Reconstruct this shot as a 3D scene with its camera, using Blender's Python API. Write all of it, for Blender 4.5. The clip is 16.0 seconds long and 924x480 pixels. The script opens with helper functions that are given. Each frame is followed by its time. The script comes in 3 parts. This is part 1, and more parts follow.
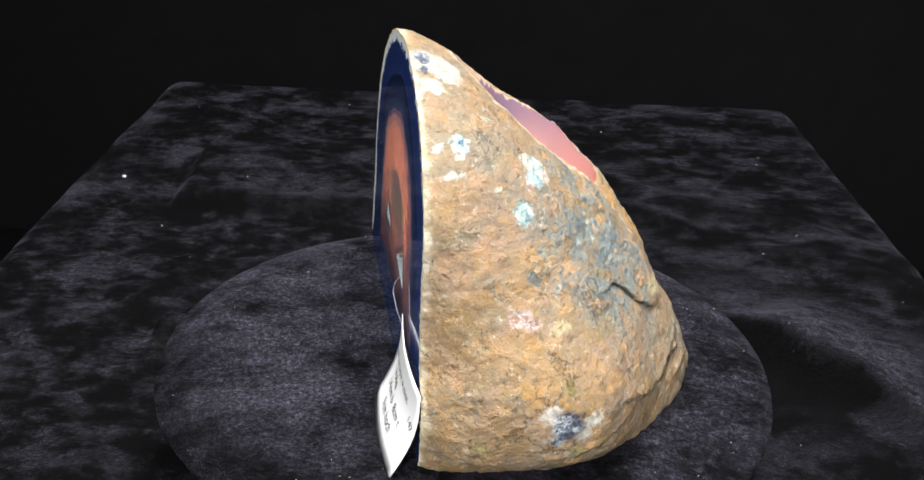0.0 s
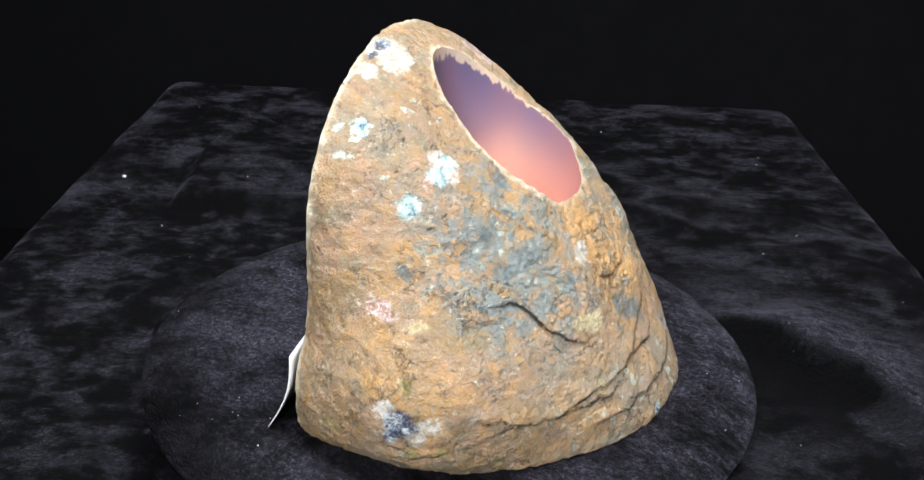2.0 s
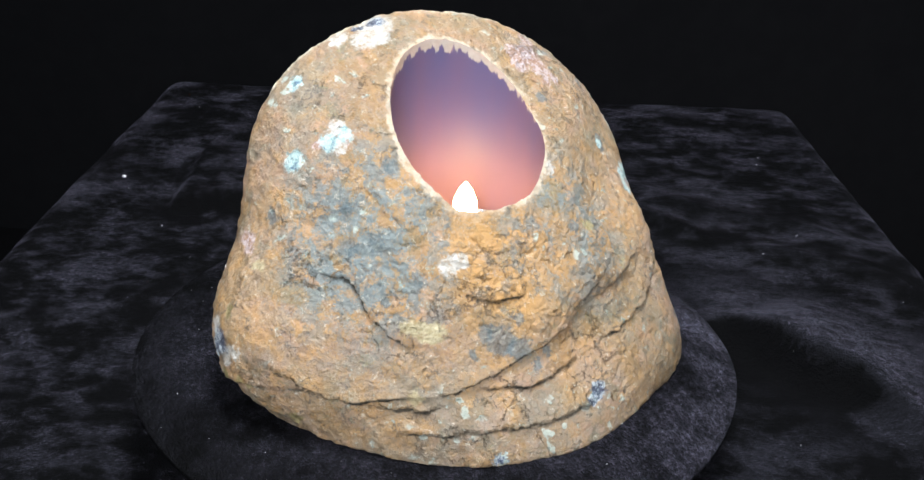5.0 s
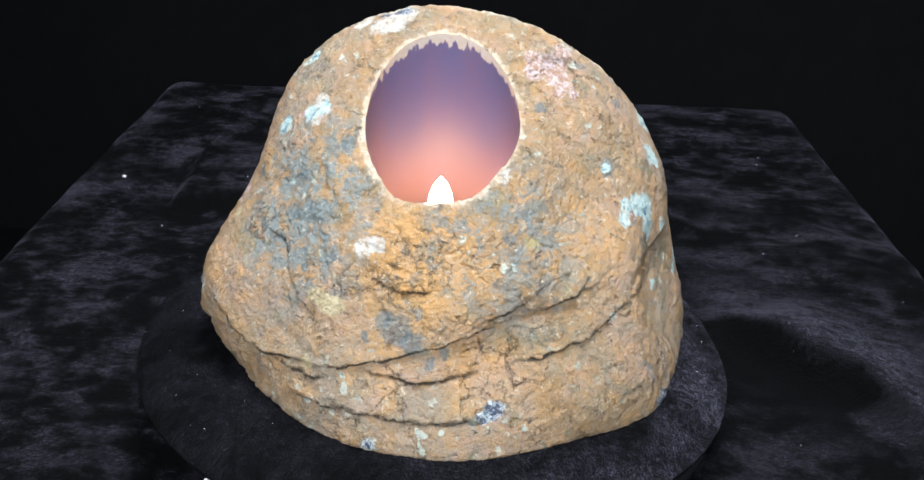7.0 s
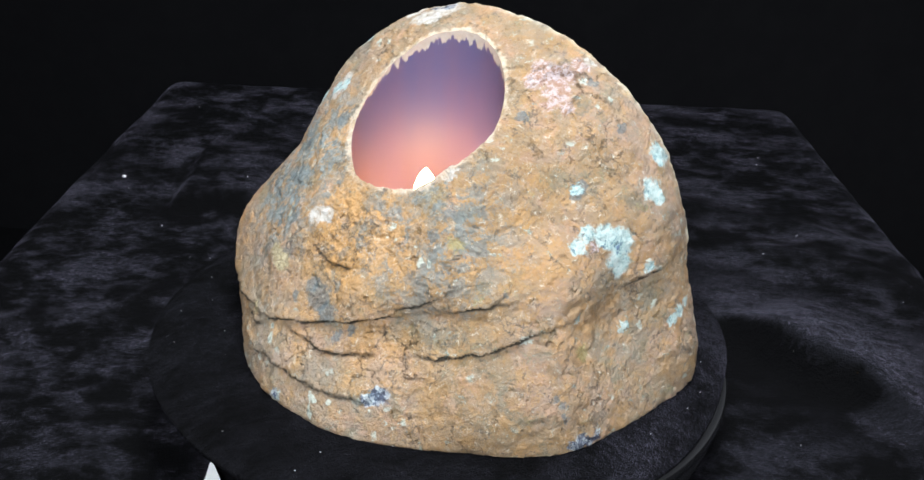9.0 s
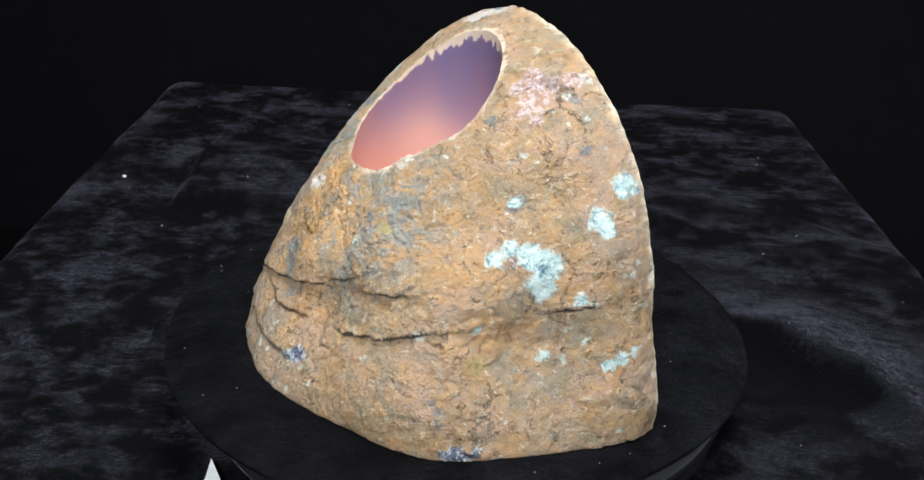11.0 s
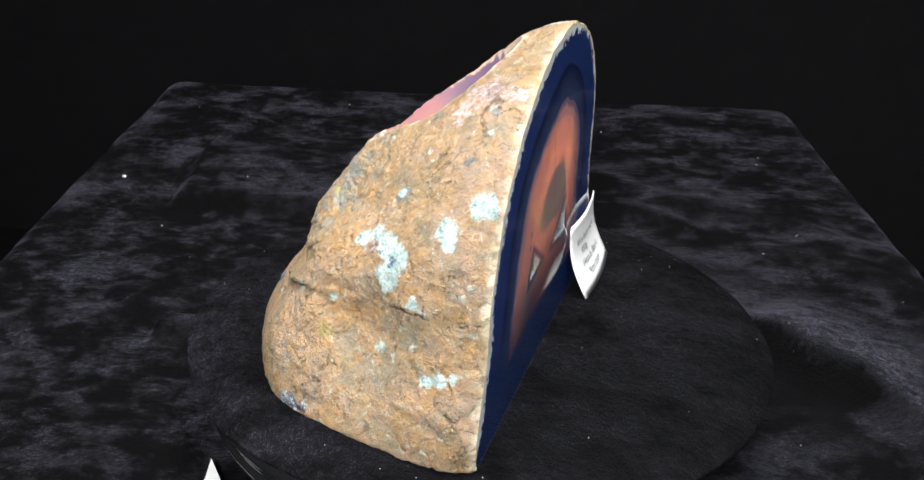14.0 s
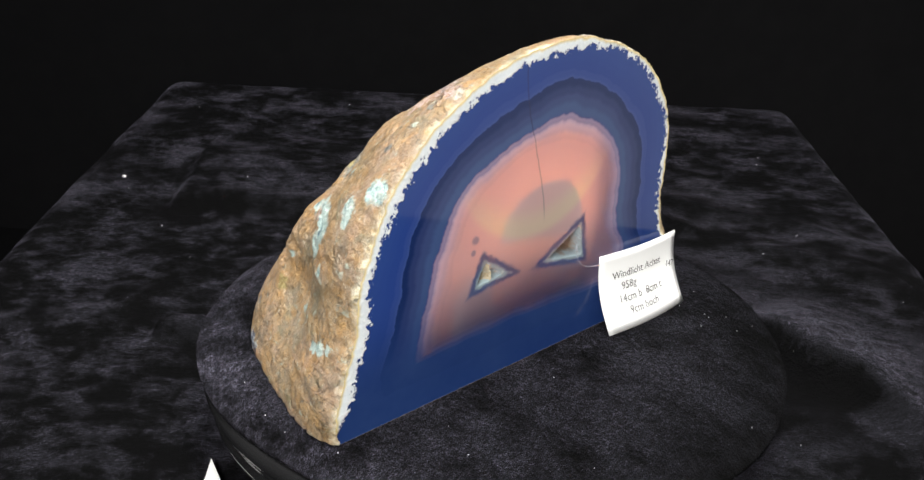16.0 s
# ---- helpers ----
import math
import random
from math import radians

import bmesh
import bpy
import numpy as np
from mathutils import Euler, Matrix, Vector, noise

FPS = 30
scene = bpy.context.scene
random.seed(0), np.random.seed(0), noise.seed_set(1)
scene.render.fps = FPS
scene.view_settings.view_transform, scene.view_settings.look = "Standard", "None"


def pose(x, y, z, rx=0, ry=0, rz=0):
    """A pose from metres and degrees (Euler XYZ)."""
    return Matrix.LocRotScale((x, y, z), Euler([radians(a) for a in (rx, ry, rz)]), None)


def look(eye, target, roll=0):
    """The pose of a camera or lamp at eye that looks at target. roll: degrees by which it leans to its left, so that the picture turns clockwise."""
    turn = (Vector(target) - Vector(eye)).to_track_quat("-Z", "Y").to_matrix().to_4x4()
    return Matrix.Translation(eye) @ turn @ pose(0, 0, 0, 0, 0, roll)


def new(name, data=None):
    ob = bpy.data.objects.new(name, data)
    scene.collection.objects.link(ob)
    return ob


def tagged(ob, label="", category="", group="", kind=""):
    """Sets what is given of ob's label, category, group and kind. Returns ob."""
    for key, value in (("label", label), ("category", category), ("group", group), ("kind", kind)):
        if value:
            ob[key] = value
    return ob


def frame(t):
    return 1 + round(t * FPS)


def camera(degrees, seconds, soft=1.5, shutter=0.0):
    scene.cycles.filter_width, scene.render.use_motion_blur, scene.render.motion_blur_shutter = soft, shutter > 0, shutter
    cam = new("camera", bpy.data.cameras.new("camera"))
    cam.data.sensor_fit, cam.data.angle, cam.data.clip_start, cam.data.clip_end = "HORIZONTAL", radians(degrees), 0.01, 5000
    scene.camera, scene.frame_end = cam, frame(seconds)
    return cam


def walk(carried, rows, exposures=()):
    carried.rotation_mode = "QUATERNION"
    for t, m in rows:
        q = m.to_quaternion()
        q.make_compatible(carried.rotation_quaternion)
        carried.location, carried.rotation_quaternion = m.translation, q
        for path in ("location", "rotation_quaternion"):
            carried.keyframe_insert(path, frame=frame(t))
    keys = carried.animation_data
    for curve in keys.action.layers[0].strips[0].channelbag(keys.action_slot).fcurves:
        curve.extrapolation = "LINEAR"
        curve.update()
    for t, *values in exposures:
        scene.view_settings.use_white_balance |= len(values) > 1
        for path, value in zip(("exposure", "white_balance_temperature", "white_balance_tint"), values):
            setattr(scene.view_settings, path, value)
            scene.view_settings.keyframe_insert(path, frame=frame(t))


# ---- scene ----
UNIT = 0.256           # distance from lens to turntable axis, metres
DECK = 0.0315          # top of the velvet pad above the table
FACE_TURN = 15.342     # degrees from the pad's mark to the cut face's normal
FACE_X, FACE_LEAN = -0.0871, 0.0158


def turn(t):
    """Turntable angle in degrees at t seconds."""
    k = t / 16 - 0.5
    return -122.314 - 237.435 * k - 1.776 * k ** 2 - 3.414 * k ** 3 - 8.481 * k ** 4


# ---- camera ----
cam = camera(48.97, 16.0, 1.5)
EYE = Vector((0, -UNIT, DECK + 0.6045 * UNIT))
P_, Y_ = radians(26.237), radians(0.555)
AIM = EYE + Vector((-math.sin(Y_) * math.cos(P_), math.cos(Y_) * math.cos(P_), -math.sin(P_)))
walk(cam, [(0.0, look(EYE, AIM, 2.491)), (16.0, look(EYE, AIM, 2.491))],
     [(0.0, 0.38, 6750, 10), (1.5, 0.30, 6550, 10), (3.5, 0.15, 6300, 10), (7.0, 0.11, 6100, 10), (9.0, 0.08, 6150, 10), (12.5, -0.04, 6400, 10), (13.5, -0.06, 6480, 10), (14.0, 0.44, 6700, 10), (14.5, 0.36, 6800, 10), (16.0, 0.28, 7050, 10)])

# ---- light ----
world = bpy.data.worlds.new("room_dark")
scene.world = world
world.use_nodes = True
world.node_tree.nodes["Background"].inputs[0].default_value = (0.5, 0.55, 0.7, 1)
world.node_tree.nodes["Background"].inputs[1].default_value = 0.012


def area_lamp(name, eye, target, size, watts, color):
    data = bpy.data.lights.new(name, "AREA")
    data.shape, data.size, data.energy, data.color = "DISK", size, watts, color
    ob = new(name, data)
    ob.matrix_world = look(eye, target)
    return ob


area_lamp("key_lamp", (0.02, -0.02, 0.62), (0, 0, 0.08), 0.22, 5.6, (0.95, 0.98, 1.0))
area_lamp("fill_lamp", (-0.12, -0.74, 0.55), (0, 0, 0.05), 0.25, 10.5, (0.95, 0.98, 1.0))
# unseen fill, added below table height to brighten the east wall the face reflects
area_lamp("east_wall_fill", (0.42, 0.1, -0.24), (0.95, 0.25, -0.42), 0.3, 2.4, (1.0, 0.97, 0.94))


# ---- materials ----
class Net:
    """A short way to write node materials."""

    def __init__(self, name):
        self.mat = bpy.data.materials.new(name)
        self.mat.use_nodes = True
        self.tree = self.mat.node_tree
        self.bsdf = self.tree.nodes["Principled BSDF"]
        self.out = self.tree.nodes["Material Output"]
        self.co = self.tree.nodes.new("ShaderNodeTexCoord").outputs["Object"]

    def put(self, socket, value):
        if isinstance(value, bpy.types.NodeSocket):
            self.tree.links.new(value, socket)
        elif isinstance(value, tuple) and len(value) == 3 and socket.type == "RGBA":
            socket.default_value = (*value, 1)
        else:
            socket.default_value = value

    def set(self, **values):
        for key, value in values.items():
            self.put(self.bsdf.inputs[key.replace("_", " ")], value)

    def noise(self, scale, detail=4.0, rough=0.6, co=None, warp=0.0, color=False):
        n = self.tree.nodes.new("ShaderNodeTexNoise")
        self.put(n.inputs["Vector"], co or self.co)
        n.inputs["Scale"].default_value, n.inputs["Detail"].default_value = scale, detail
        n.inputs["Roughness"].default_value, n.inputs["Distortion"].default_value = rough, warp
        return n.outputs["Color" if color else "Fac"]

    def cells(self, scale, feature="F1", co=None, out="Distance"):
        n = self.tree.nodes.new("ShaderNodeTexVoronoi")
        n.feature = feature
        self.put(n.inputs["Vector"], co or self.co)
        n.inputs["Scale"].default_value = scale
        return n.outputs[out]

    def math(self, op, a, b=0.0, c=0.0):
        n = self.tree.nodes.new("ShaderNodeMath")
        n.operation = op
        for socket, value in zip(n.inputs, (a, b, c)):
            self.put(socket, value)
        return n.outputs[0]

    def vec(self, op, a, b=(0, 0, 0)):
        n = self.tree.nodes.new("ShaderNodeVectorMath")
        n.operation = op
        self.put(n.inputs[0], a)
        self.put(n.inputs[1], b)
        return n.outputs["Value" if op in ("LENGTH", "DISTANCE", "DOT_PRODUCT") else "Vector"]

    def ramp(self, x, lo, hi, a=0.0, b=1.0):
        n = self.tree.nodes.new("ShaderNodeMapRange")
        n.interpolation_type = "SMOOTHSTEP"
        for socket, value in zip(n.inputs, (x, lo, hi, a, b)):
            self.put(socket, value)
        return n.outputs[0]

    def mix(self, f, a, b):
        n = self.tree.nodes.new("ShaderNodeMix")
        n.data_type = "RGBA"
        self.put(n.inputs[0], f)
        self.put(n.inputs[6], a)
        self.put(n.inputs[7], b)
        return n.outputs[2]

    def colors(self, x, stops):
        n = self.tree.nodes.new("ShaderNodeValToRGB")
        el = n.color_ramp.elements
        while len(el) < len(stops):
            el.new(0.5)
        for e, (p, c) in zip(el, stops):
            e.position, e.color = p, (*c, 1)
        self.put(n.inputs[0], x)
        return n.outputs[0]

    def split(self, v):
        n = self.tree.nodes.new("ShaderNodeSeparateXYZ")
        self.put(n.inputs[0], v)
        return n.outputs

    def attr(self, name):
        n = self.tree.nodes.new("ShaderNodeAttribute")
        n.attribute_name = name
        return n.outputs["Fac"]

    def bump(self, height, distance, strength=1.0):
        n = self.tree.nodes.new("ShaderNodeBump")
        self.put(n.inputs["Height"], height)
        n.inputs["Distance"].default_value, n.inputs["Strength"].default_value = distance, strength
        self.put(self.bsdf.inputs["Normal"], n.outputs[0])
        return n.outputs[0]

    def glow_through(self, share, color, normal=None):
        """Let part of the light that falls on one side come out of the other."""
        t = self.tree.nodes.new("ShaderNodeBsdfTranslucent")
        self.put(t.inputs[0], color)
        m = self.tree.nodes.new("ShaderNodeMixShader")
        self.put(m.inputs[0], share)
        self.tree.links.new(self.bsdf.outputs[0], m.inputs[1])
        self.tree.links.new(t.outputs[0], m.inputs[2])
        self.tree.links.new(m.outputs[0], self.out.inputs[0])


def at(x, u, h):
    """A place on the stone (away from its face, along the face, height) in its own metres."""
    return Vector((x, u, h)) * UNIT


def on_face(u, h, out=0.0):
    return at(FACE_X + FACE_LEAN * h - out, u, h)


def velvet(name, patch, lo, hi, nap=None, gain=1.0, lean=None, stretch=(0.6, 1.25, 1)):
    n = Net(name)
    st = n.tree.nodes.new("ShaderNodeMapping")
    n.put(st.inputs["Vector"], n.co)
    st.inputs["Scale"].default_value = stretch
    big = n.noise(patch, 3, 0.55, st.outputs[0], 0.3)
    mid = n.noise(patch * 3.6, 6, 0.74, st.outputs[0], 0.15)
    pile = n.noise(1900, 2, 0.7)
    tuft = n.noise(700, 3, 0.7)
    lay = n.math("ADD", n.math("MULTIPLY", big, 0.5), n.math("MULTIPLY", mid, 0.5))
    crush = n.ramp(lay, lo, hi)
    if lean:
        # the fold's painted light and shade override the random crush
        crush = n.math("MULTIPLY", crush, n.ramp(n.attr("fold_shading"), -0.8, 0.0, 0.05, 1.0))
        crush = n.math("MAXIMUM", crush, n.math("MULTIPLY", n.attr("fold_shading"), n.ramp(mid, 0.38, 0.55, 0.35, 1.0)))
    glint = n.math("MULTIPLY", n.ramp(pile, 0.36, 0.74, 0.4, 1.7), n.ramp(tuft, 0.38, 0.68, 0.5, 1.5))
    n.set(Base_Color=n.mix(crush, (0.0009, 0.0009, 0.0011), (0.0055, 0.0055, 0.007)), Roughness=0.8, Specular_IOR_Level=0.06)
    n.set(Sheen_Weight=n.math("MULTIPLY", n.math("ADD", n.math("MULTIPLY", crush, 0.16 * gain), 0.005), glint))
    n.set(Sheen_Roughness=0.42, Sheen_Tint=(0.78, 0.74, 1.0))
    b = n.bump(n.math("ADD", n.math("MULTIPLY", pile, 0.6), n.math("MULTIPLY", mid, 2.0)), 0.0012, 0.8)
    if nap:
        # the pile leans one way
        tr = n.tree.nodes.new("ShaderNodeVectorTransform")
        tr.vector_type, tr.convert_from, tr.convert_to = "NORMAL", "OBJECT", "WORLD"
        tr.inputs[0].default_value = nap
        n.put(b.node.inputs["Normal"], tr.outputs[0])
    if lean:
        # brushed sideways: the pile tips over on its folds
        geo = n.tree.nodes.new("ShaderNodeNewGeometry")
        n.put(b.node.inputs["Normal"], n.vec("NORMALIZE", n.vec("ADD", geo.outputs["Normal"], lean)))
    return n.mat


def plain(name, color, rough, metal=0.0, spec=0.5, grain=60.0, spread=0.15):
    n = Net(name)
    g = n.noise(grain, 5)
    dark = tuple(c * (1 - spread) for c in color)
    n.set(Base_Color=n.mix(g, dark, color), Roughness=n.ramp(n.noise(grain * 3), 0.3, 0.7, rough * 0.85, min(1.0, rough * 1.15)), Metallic=metal, Specular_IOR_Level=spec)
    return n.mat


# mineral patches on the rind: place on the stone and radius, in mm
TEAL = [(15.0, 40.1, 44.7, 2.0), (11.5, 40.5, 46.8, 1.9), (7.3, 44.2, 45.7, 3.0), (4.2, 46.9, 44.3, 3.3), (6.3, 47.5, 39.1, 3.1), (-8.8, 48.1, 54.0, 2.8), (-9.9, 49.6, 52.0, 1.9), (-16.9, 45.5, 61.0, 2.8), (-14.8, 46.0, 59.9, 1.7), (-11.6, 58.9, 21.6, 1.7), (-8.3, 58.5, 20.0, 1.6), (-15.0, 59.0, 22.8, 1.3), (-2.5, 52.1, 36.3, 1.5), (21.4, 45.4, 29.2, 1.3), (7.4, 34.4, 55.9, 1.4), (-12.4, -45.5, 75.4, 2.0), (1.7, -51.1, 60.2, 2.4), (-12.2, -45.5, 75.3, 1.5), (5.6, -43.2, 65.4, 2.3), (6.5, -39.2, 67.4, 1.8), (59.6, -20.2, 1.4, 1.7), (54.9, 8.4, 9.9, 1.5), (55.2, 8.2, 9.6, 1.6), (6.2, 50.9, 22.0, 1.4)]
WHITE = [(-16.6, -22.3, 87.4, 4.4), (-11.9, -27.0, 84.6, 2.8), (-17.5, -32.2, 84.5, 2.3), (-11.1, -22.5, 85.2, 2.0), (-13.4, -26.5, 85.3, 2.9), (-16.5, -32.9, 84.0, 2.0), (5.3, -40.6, 67.6, 2.0), (36.5, -24.7, 42.6, 2.1), (35.6, -23.0, 44.1, 1.4), (13.4, -73.5, 16.4, 2.4), (5.6, -73.6, 21.2, 2.0), (16.9, -71.7, 18.8, 1.7), (-13.4, -24.2, 85.9, 2.3), (59.9, -19.3, 1.6, 1.1), (36.2, -21.0, 43.4, 1.4), (24.6, 8.0, 58.9, 1.8), (-18.0, 22.9, 80.6, 1.4), (4.1, -40.7, 68.5, 2.0), (8.0, -41.1, 65.0, 1.8)]
QUARTZ = [(9.8, -73.9, 18.3, 3.2), (7.4, -74.3, 15.0, 1.7), (-18.3, -21.9, 87.8, 2.2), (-18.6, -27.0, 86.5, 1.4), (59.5, -20.7, 1.4, 1.5), (30.7, 53.5, 1.8, 1.8), (32.5, 52.6, 1.5, 1.7), (28.3, 54.8, 1.1, 1.3), (54.5, 9.6, 10.2, 2.2), (56.0, 6.9, 8.8, 1.4), (33.2, 52.2, 2.1, 1.3), (25.8, 55.6, 2.0, 1.3), (59.7, -20.2, 1.4, 1.4)]
SLATE = [(46.9, -15.1, 26.1, 3.4), (48.2, -10.9, 23.9, 2.8), (45.5, -18.4, 28.2, 2.0), (45.8, -10.0, 30.4, 1.4), (50.6, -6.6, 19.3, 1.4), (48.8, -3.0, 21.9, 1.3), (47.5, -22.9, 24.0, 1.4), (4.9, 16.5, 70.1, 1.4), (32.3, 30.4, 35.3, 1.2), (34.6, 10.6, 46.7, 1.4), (16.6, -31.6, 62.0, 2.0), (22.6, -44.4, 45.0, 2.5), (26.1, -38.8, 46.8, 2.1), (17.9, -43.3, 52.4, 1.7), (35.8, -32.1, 40.7, 1.4), (3.4, -57.5, 47.3, 1.5), (17.1, -43.1, 53.5, 1.6), (33.0, 48.7, 11.9, 0.9), (33.7, 47.3, 13.8, 0.9), (33.3, 50.0, 9.1, 0.9), (7.9, 34.9, 55.0, 1.7), (-10.1, 37.4, 67.9, 1.3), (-12.7, 26.4, 77.2, 1.3), (6.4, 35.2, 56.1, 1.6)]
LACE = [(-7.4, 15.5, 79.1, 3.4), (-9.2, 19.7, 78.8, 3.1), (-4.5, 20.8, 75.5, 3.3), (-3.4, 14.4, 76.7, 2.1), (-14.7, 21.8, 80.3, 2.2), (-2.9, 24.8, 72.5, 1.8), (-0.6, 20.6, 72.8, 1.5), (0.8, -62.9, 39.9, 2.1), (2.6, -63.7, 38.5, 1.6), (-1.3, -63.0, 40.0, 2.0), (7.3, -40.5, 66.0, 2.1), (4.3, -45.3, 64.8, 1.6), (11.3, 43.0, 44.1, 1.2)]
CREAM = [(43.5, -30.7, 29.8, 2.0), (40.7, -35.0, 30.9, 2.0), (42.3, -32.8, 30.2, 1.7), (8.2, -63.6, 37.3, 1.3), (10.6, -62.5, 37.5, 1.1), (43.0, -31.6, 29.8, 1.9), (47.3, -37.1, 16.0, 1.5), (42.6, -32.4, 29.8, 1.9), (40.0, -36.6, 30.3, 1.7)]
OLIVE = [(10.1, -71.0, 26.5, 1.6), (18.9, -70.9, 11.0, 1.9), (12.6, -72.9, 10.2, 1.9), (29.3, -61.1, 4.5, 1.7), (-9.3, -70.3, 10.6, 1.7), (33.1, 16.4, 45.2, 1.8), (22.6, 47.7, 21.0, 1.7)]
HOLE_X, HOLE_U, HOLE_R = 0.0441, -0.0316, 0.0771
FLOOR_H = 0.094


def rind_material():
    n = Net("weathered_agate_rind")
    co = n.co
    def warped(scale, amount):
        w = n.vec("SCALE", n.vec("SUBTRACT", n.noise(scale, 5, 0.75, color=True), (0.5, 0.5, 0.5)))
        w.node.inputs["Scale"].default_value = amount
        return n.vec("ADD", co, w)

    wp, wf = warped(150, 0.009), warped(60, 0.02)
    flat = n.vec("MULTIPLY", wf, (1, 1, 1.9))
    big, mid, fine = n.noise(30, 8, 0.72, wf), n.noise(120, 8, 0.72, wp), n.noise(520, 4, 0.7)
    base = n.colors(big, [(0.34, (0.24, 0.15, 0.075)), (0.44, (0.38, 0.235, 0.105)), (0.50, (0.36, 0.225, 0.115)), (0.56, (0.39, 0.25, 0.165)), (0.64, (0.32, 0.22, 0.14)), (0.72, (0.42, 0.29, 0.20))])
    base = n.mix(n.ramp(mid, 0.50, 0.62, 0, 0.7), base, (0.50, 0.30, 0.13))
    base = n.mix(n.ramp(n.noise(85, 8, 0.75, flat), 0.52, 0.62, 0, 0.75), base, (0.21, 0.175, 0.105))
    base = n.mix(n.ramp(n.noise(70, 8, 0.7, warped(90, 0.015)), 0.53, 0.63, 0, 0.6), base, (0.53, 0.32, 0.20))
    base = n.mix(n.ramp(n.noise(230, 6, 0.75, wp), 0.58, 0.68, 0, 0.7), base, (0.58, 0.46, 0.34))
    base = n.mix(n.ramp(n.noise(170, 7, 0.75, flat), 0.60, 0.68, 0, 0.6), base, (0.44, 0.37, 0.16))
    base = n.mix(n.ramp(n.noise(330, 6, 0.75), 0.58, 0.68, 0, 0.75), base, (0.095, 0.052, 0.024))
    # broad zones: olive-grey weathering, rusty orange, dusty rose
    base = n.mix(n.ramp(n.noise(26, 6, 0.68, warped(40, 0.03)), 0.52, 0.64, 0, 0.48), base, n.mix(n.noise(420, 4, 0.7), (0.17, 0.145, 0.085), (0.36, 0.33, 0.24)))
    base = n.mix(n.ramp(n.noise(34, 6, 0.7, warped(70, 0.02)), 0.50, 0.61, 0, 0.68), base, n.mix(n.noise(300, 4, 0.7), (0.38, 0.19, 0.06), (0.62, 0.37, 0.14)))
    base = n.mix(n.ramp(n.noise(43, 6, 0.7, warped(55, 0.02)), 0.56, 0.65, 0, 0.42), base, n.mix(n.noise(350, 4, 0.7), (0.40, 0.25, 0.17), (0.58, 0.42, 0.33)))
    # grey-green mineral film, thickest round the bore and on the shoulder
    zone = n.math("MAXIMUM", n.ramp(n.vec("DISTANCE", wf, tuple(at(0.097, -0.155, 0.186))), 0.010, 0.036, 1, 0), n.ramp(n.vec("DISTANCE", wf, tuple(at(0.133, 0.041, 0.185))), 0.008, 0.030, 0.8, 0))
    film = n.math("MULTIPLY", n.math("ADD", n.math("MULTIPLY", zone, 0.75), 0.22), n.ramp(n.noise(210, 8, 0.75, wp), 0.44, 0.54))
    base = n.mix(film, base, n.mix(n.noise(900, 2), (0.10, 0.14, 0.155), (0.30, 0.33, 0.31)))
    base = n.mix(n.math("MULTIPLY", n.ramp(n.noise(300, 5, 0.7, wp), 0.62, 0.67), 0.6), base, (0.22, 0.36, 0.34))
    # orange breccia in front of the bore
    front = n.ramp(n.vec("DISTANCE", wf, tuple(at(0.152, -0.041, 0.165))), 0.008, 0.024, 1, 0)
    base = n.mix(n.math("MULTIPLY", front, n.ramp(n.noise(190, 6, 0.7, wp), 0.42, 0.54, 0, 0.85)), base, (0.56, 0.31, 0.11))
    # pale crystal flecks with specular glints painted in, and dark pores
    base = n.mix(n.ramp(n.noise(600, 5, 0.8, wp), 0.58, 0.66, 0, 0.9), base, (0.68, 0.60, 0.48))
    base = n.mix(n.ramp(n.noise(480, 5, 0.8, flat), 0.60, 0.68, 0, 0.65), base, (0.09, 0.06, 0.036))
    # dark hairline cracks
    hair = n.ramp(n.cells(75, "DISTANCE_TO_EDGE", warped(120, 0.014)), 0.0, 0.022, 1, 0)
    hair = n.math("MULTIPLY", hair, n.ramp(n.noise(45, 3), 0.50, 0.60, 0, 0.6))
    tick = n.ramp(n.cells(170, "DISTANCE_TO_EDGE", warped(200, 0.008)), 0.0, 0.05, 1, 0)
    tick = n.math("MULTIPLY", tick, n.ramp(n.noise(130, 4, 0.6), 0.54, 0.60, 0, 0.75))
    base = n.mix(tick, base, (0.075, 0.075, 0.07))
    # scattered chips of pale blue-green crust
    chip = n.math("MULTIPLY", n.ramp(n.cells(210, "F1", wp), 0.20, 0.30, 1, 0), n.ramp(n.noise(55, 3), 0.54, 0.60))
    base = n.mix(n.math("MULTIPLY", chip, 0.8), base, n.mix(n.noise(700, 3), (0.34, 0.42, 0.36), (0.70, 0.74, 0.66)))
    base = n.mix(hair, base, (0.055, 0.042, 0.030))
    # mineral patches
    speck = n.noise(700, 4, 0.75)
    teal = n.colors(n.noise(380, 5, 0.78, wp), [(0.36, (0.06, 0.11, 0.20)), (0.43, (0.30, 0.46, 0.45)), (0.52, (0.54, 0.67, 0.65)), (0.62, (0.62, 0.68, 0.64)), (0.70, (0.42, 0.36, 0.18))])
    white = n.colors(n.noise(450, 5, 0.78, wp), [(0.36, (0.36, 0.25, 0.15)), (0.46, (0.50, 0.45, 0.38)), (0.60, (0.62, 0.60, 0.56))])
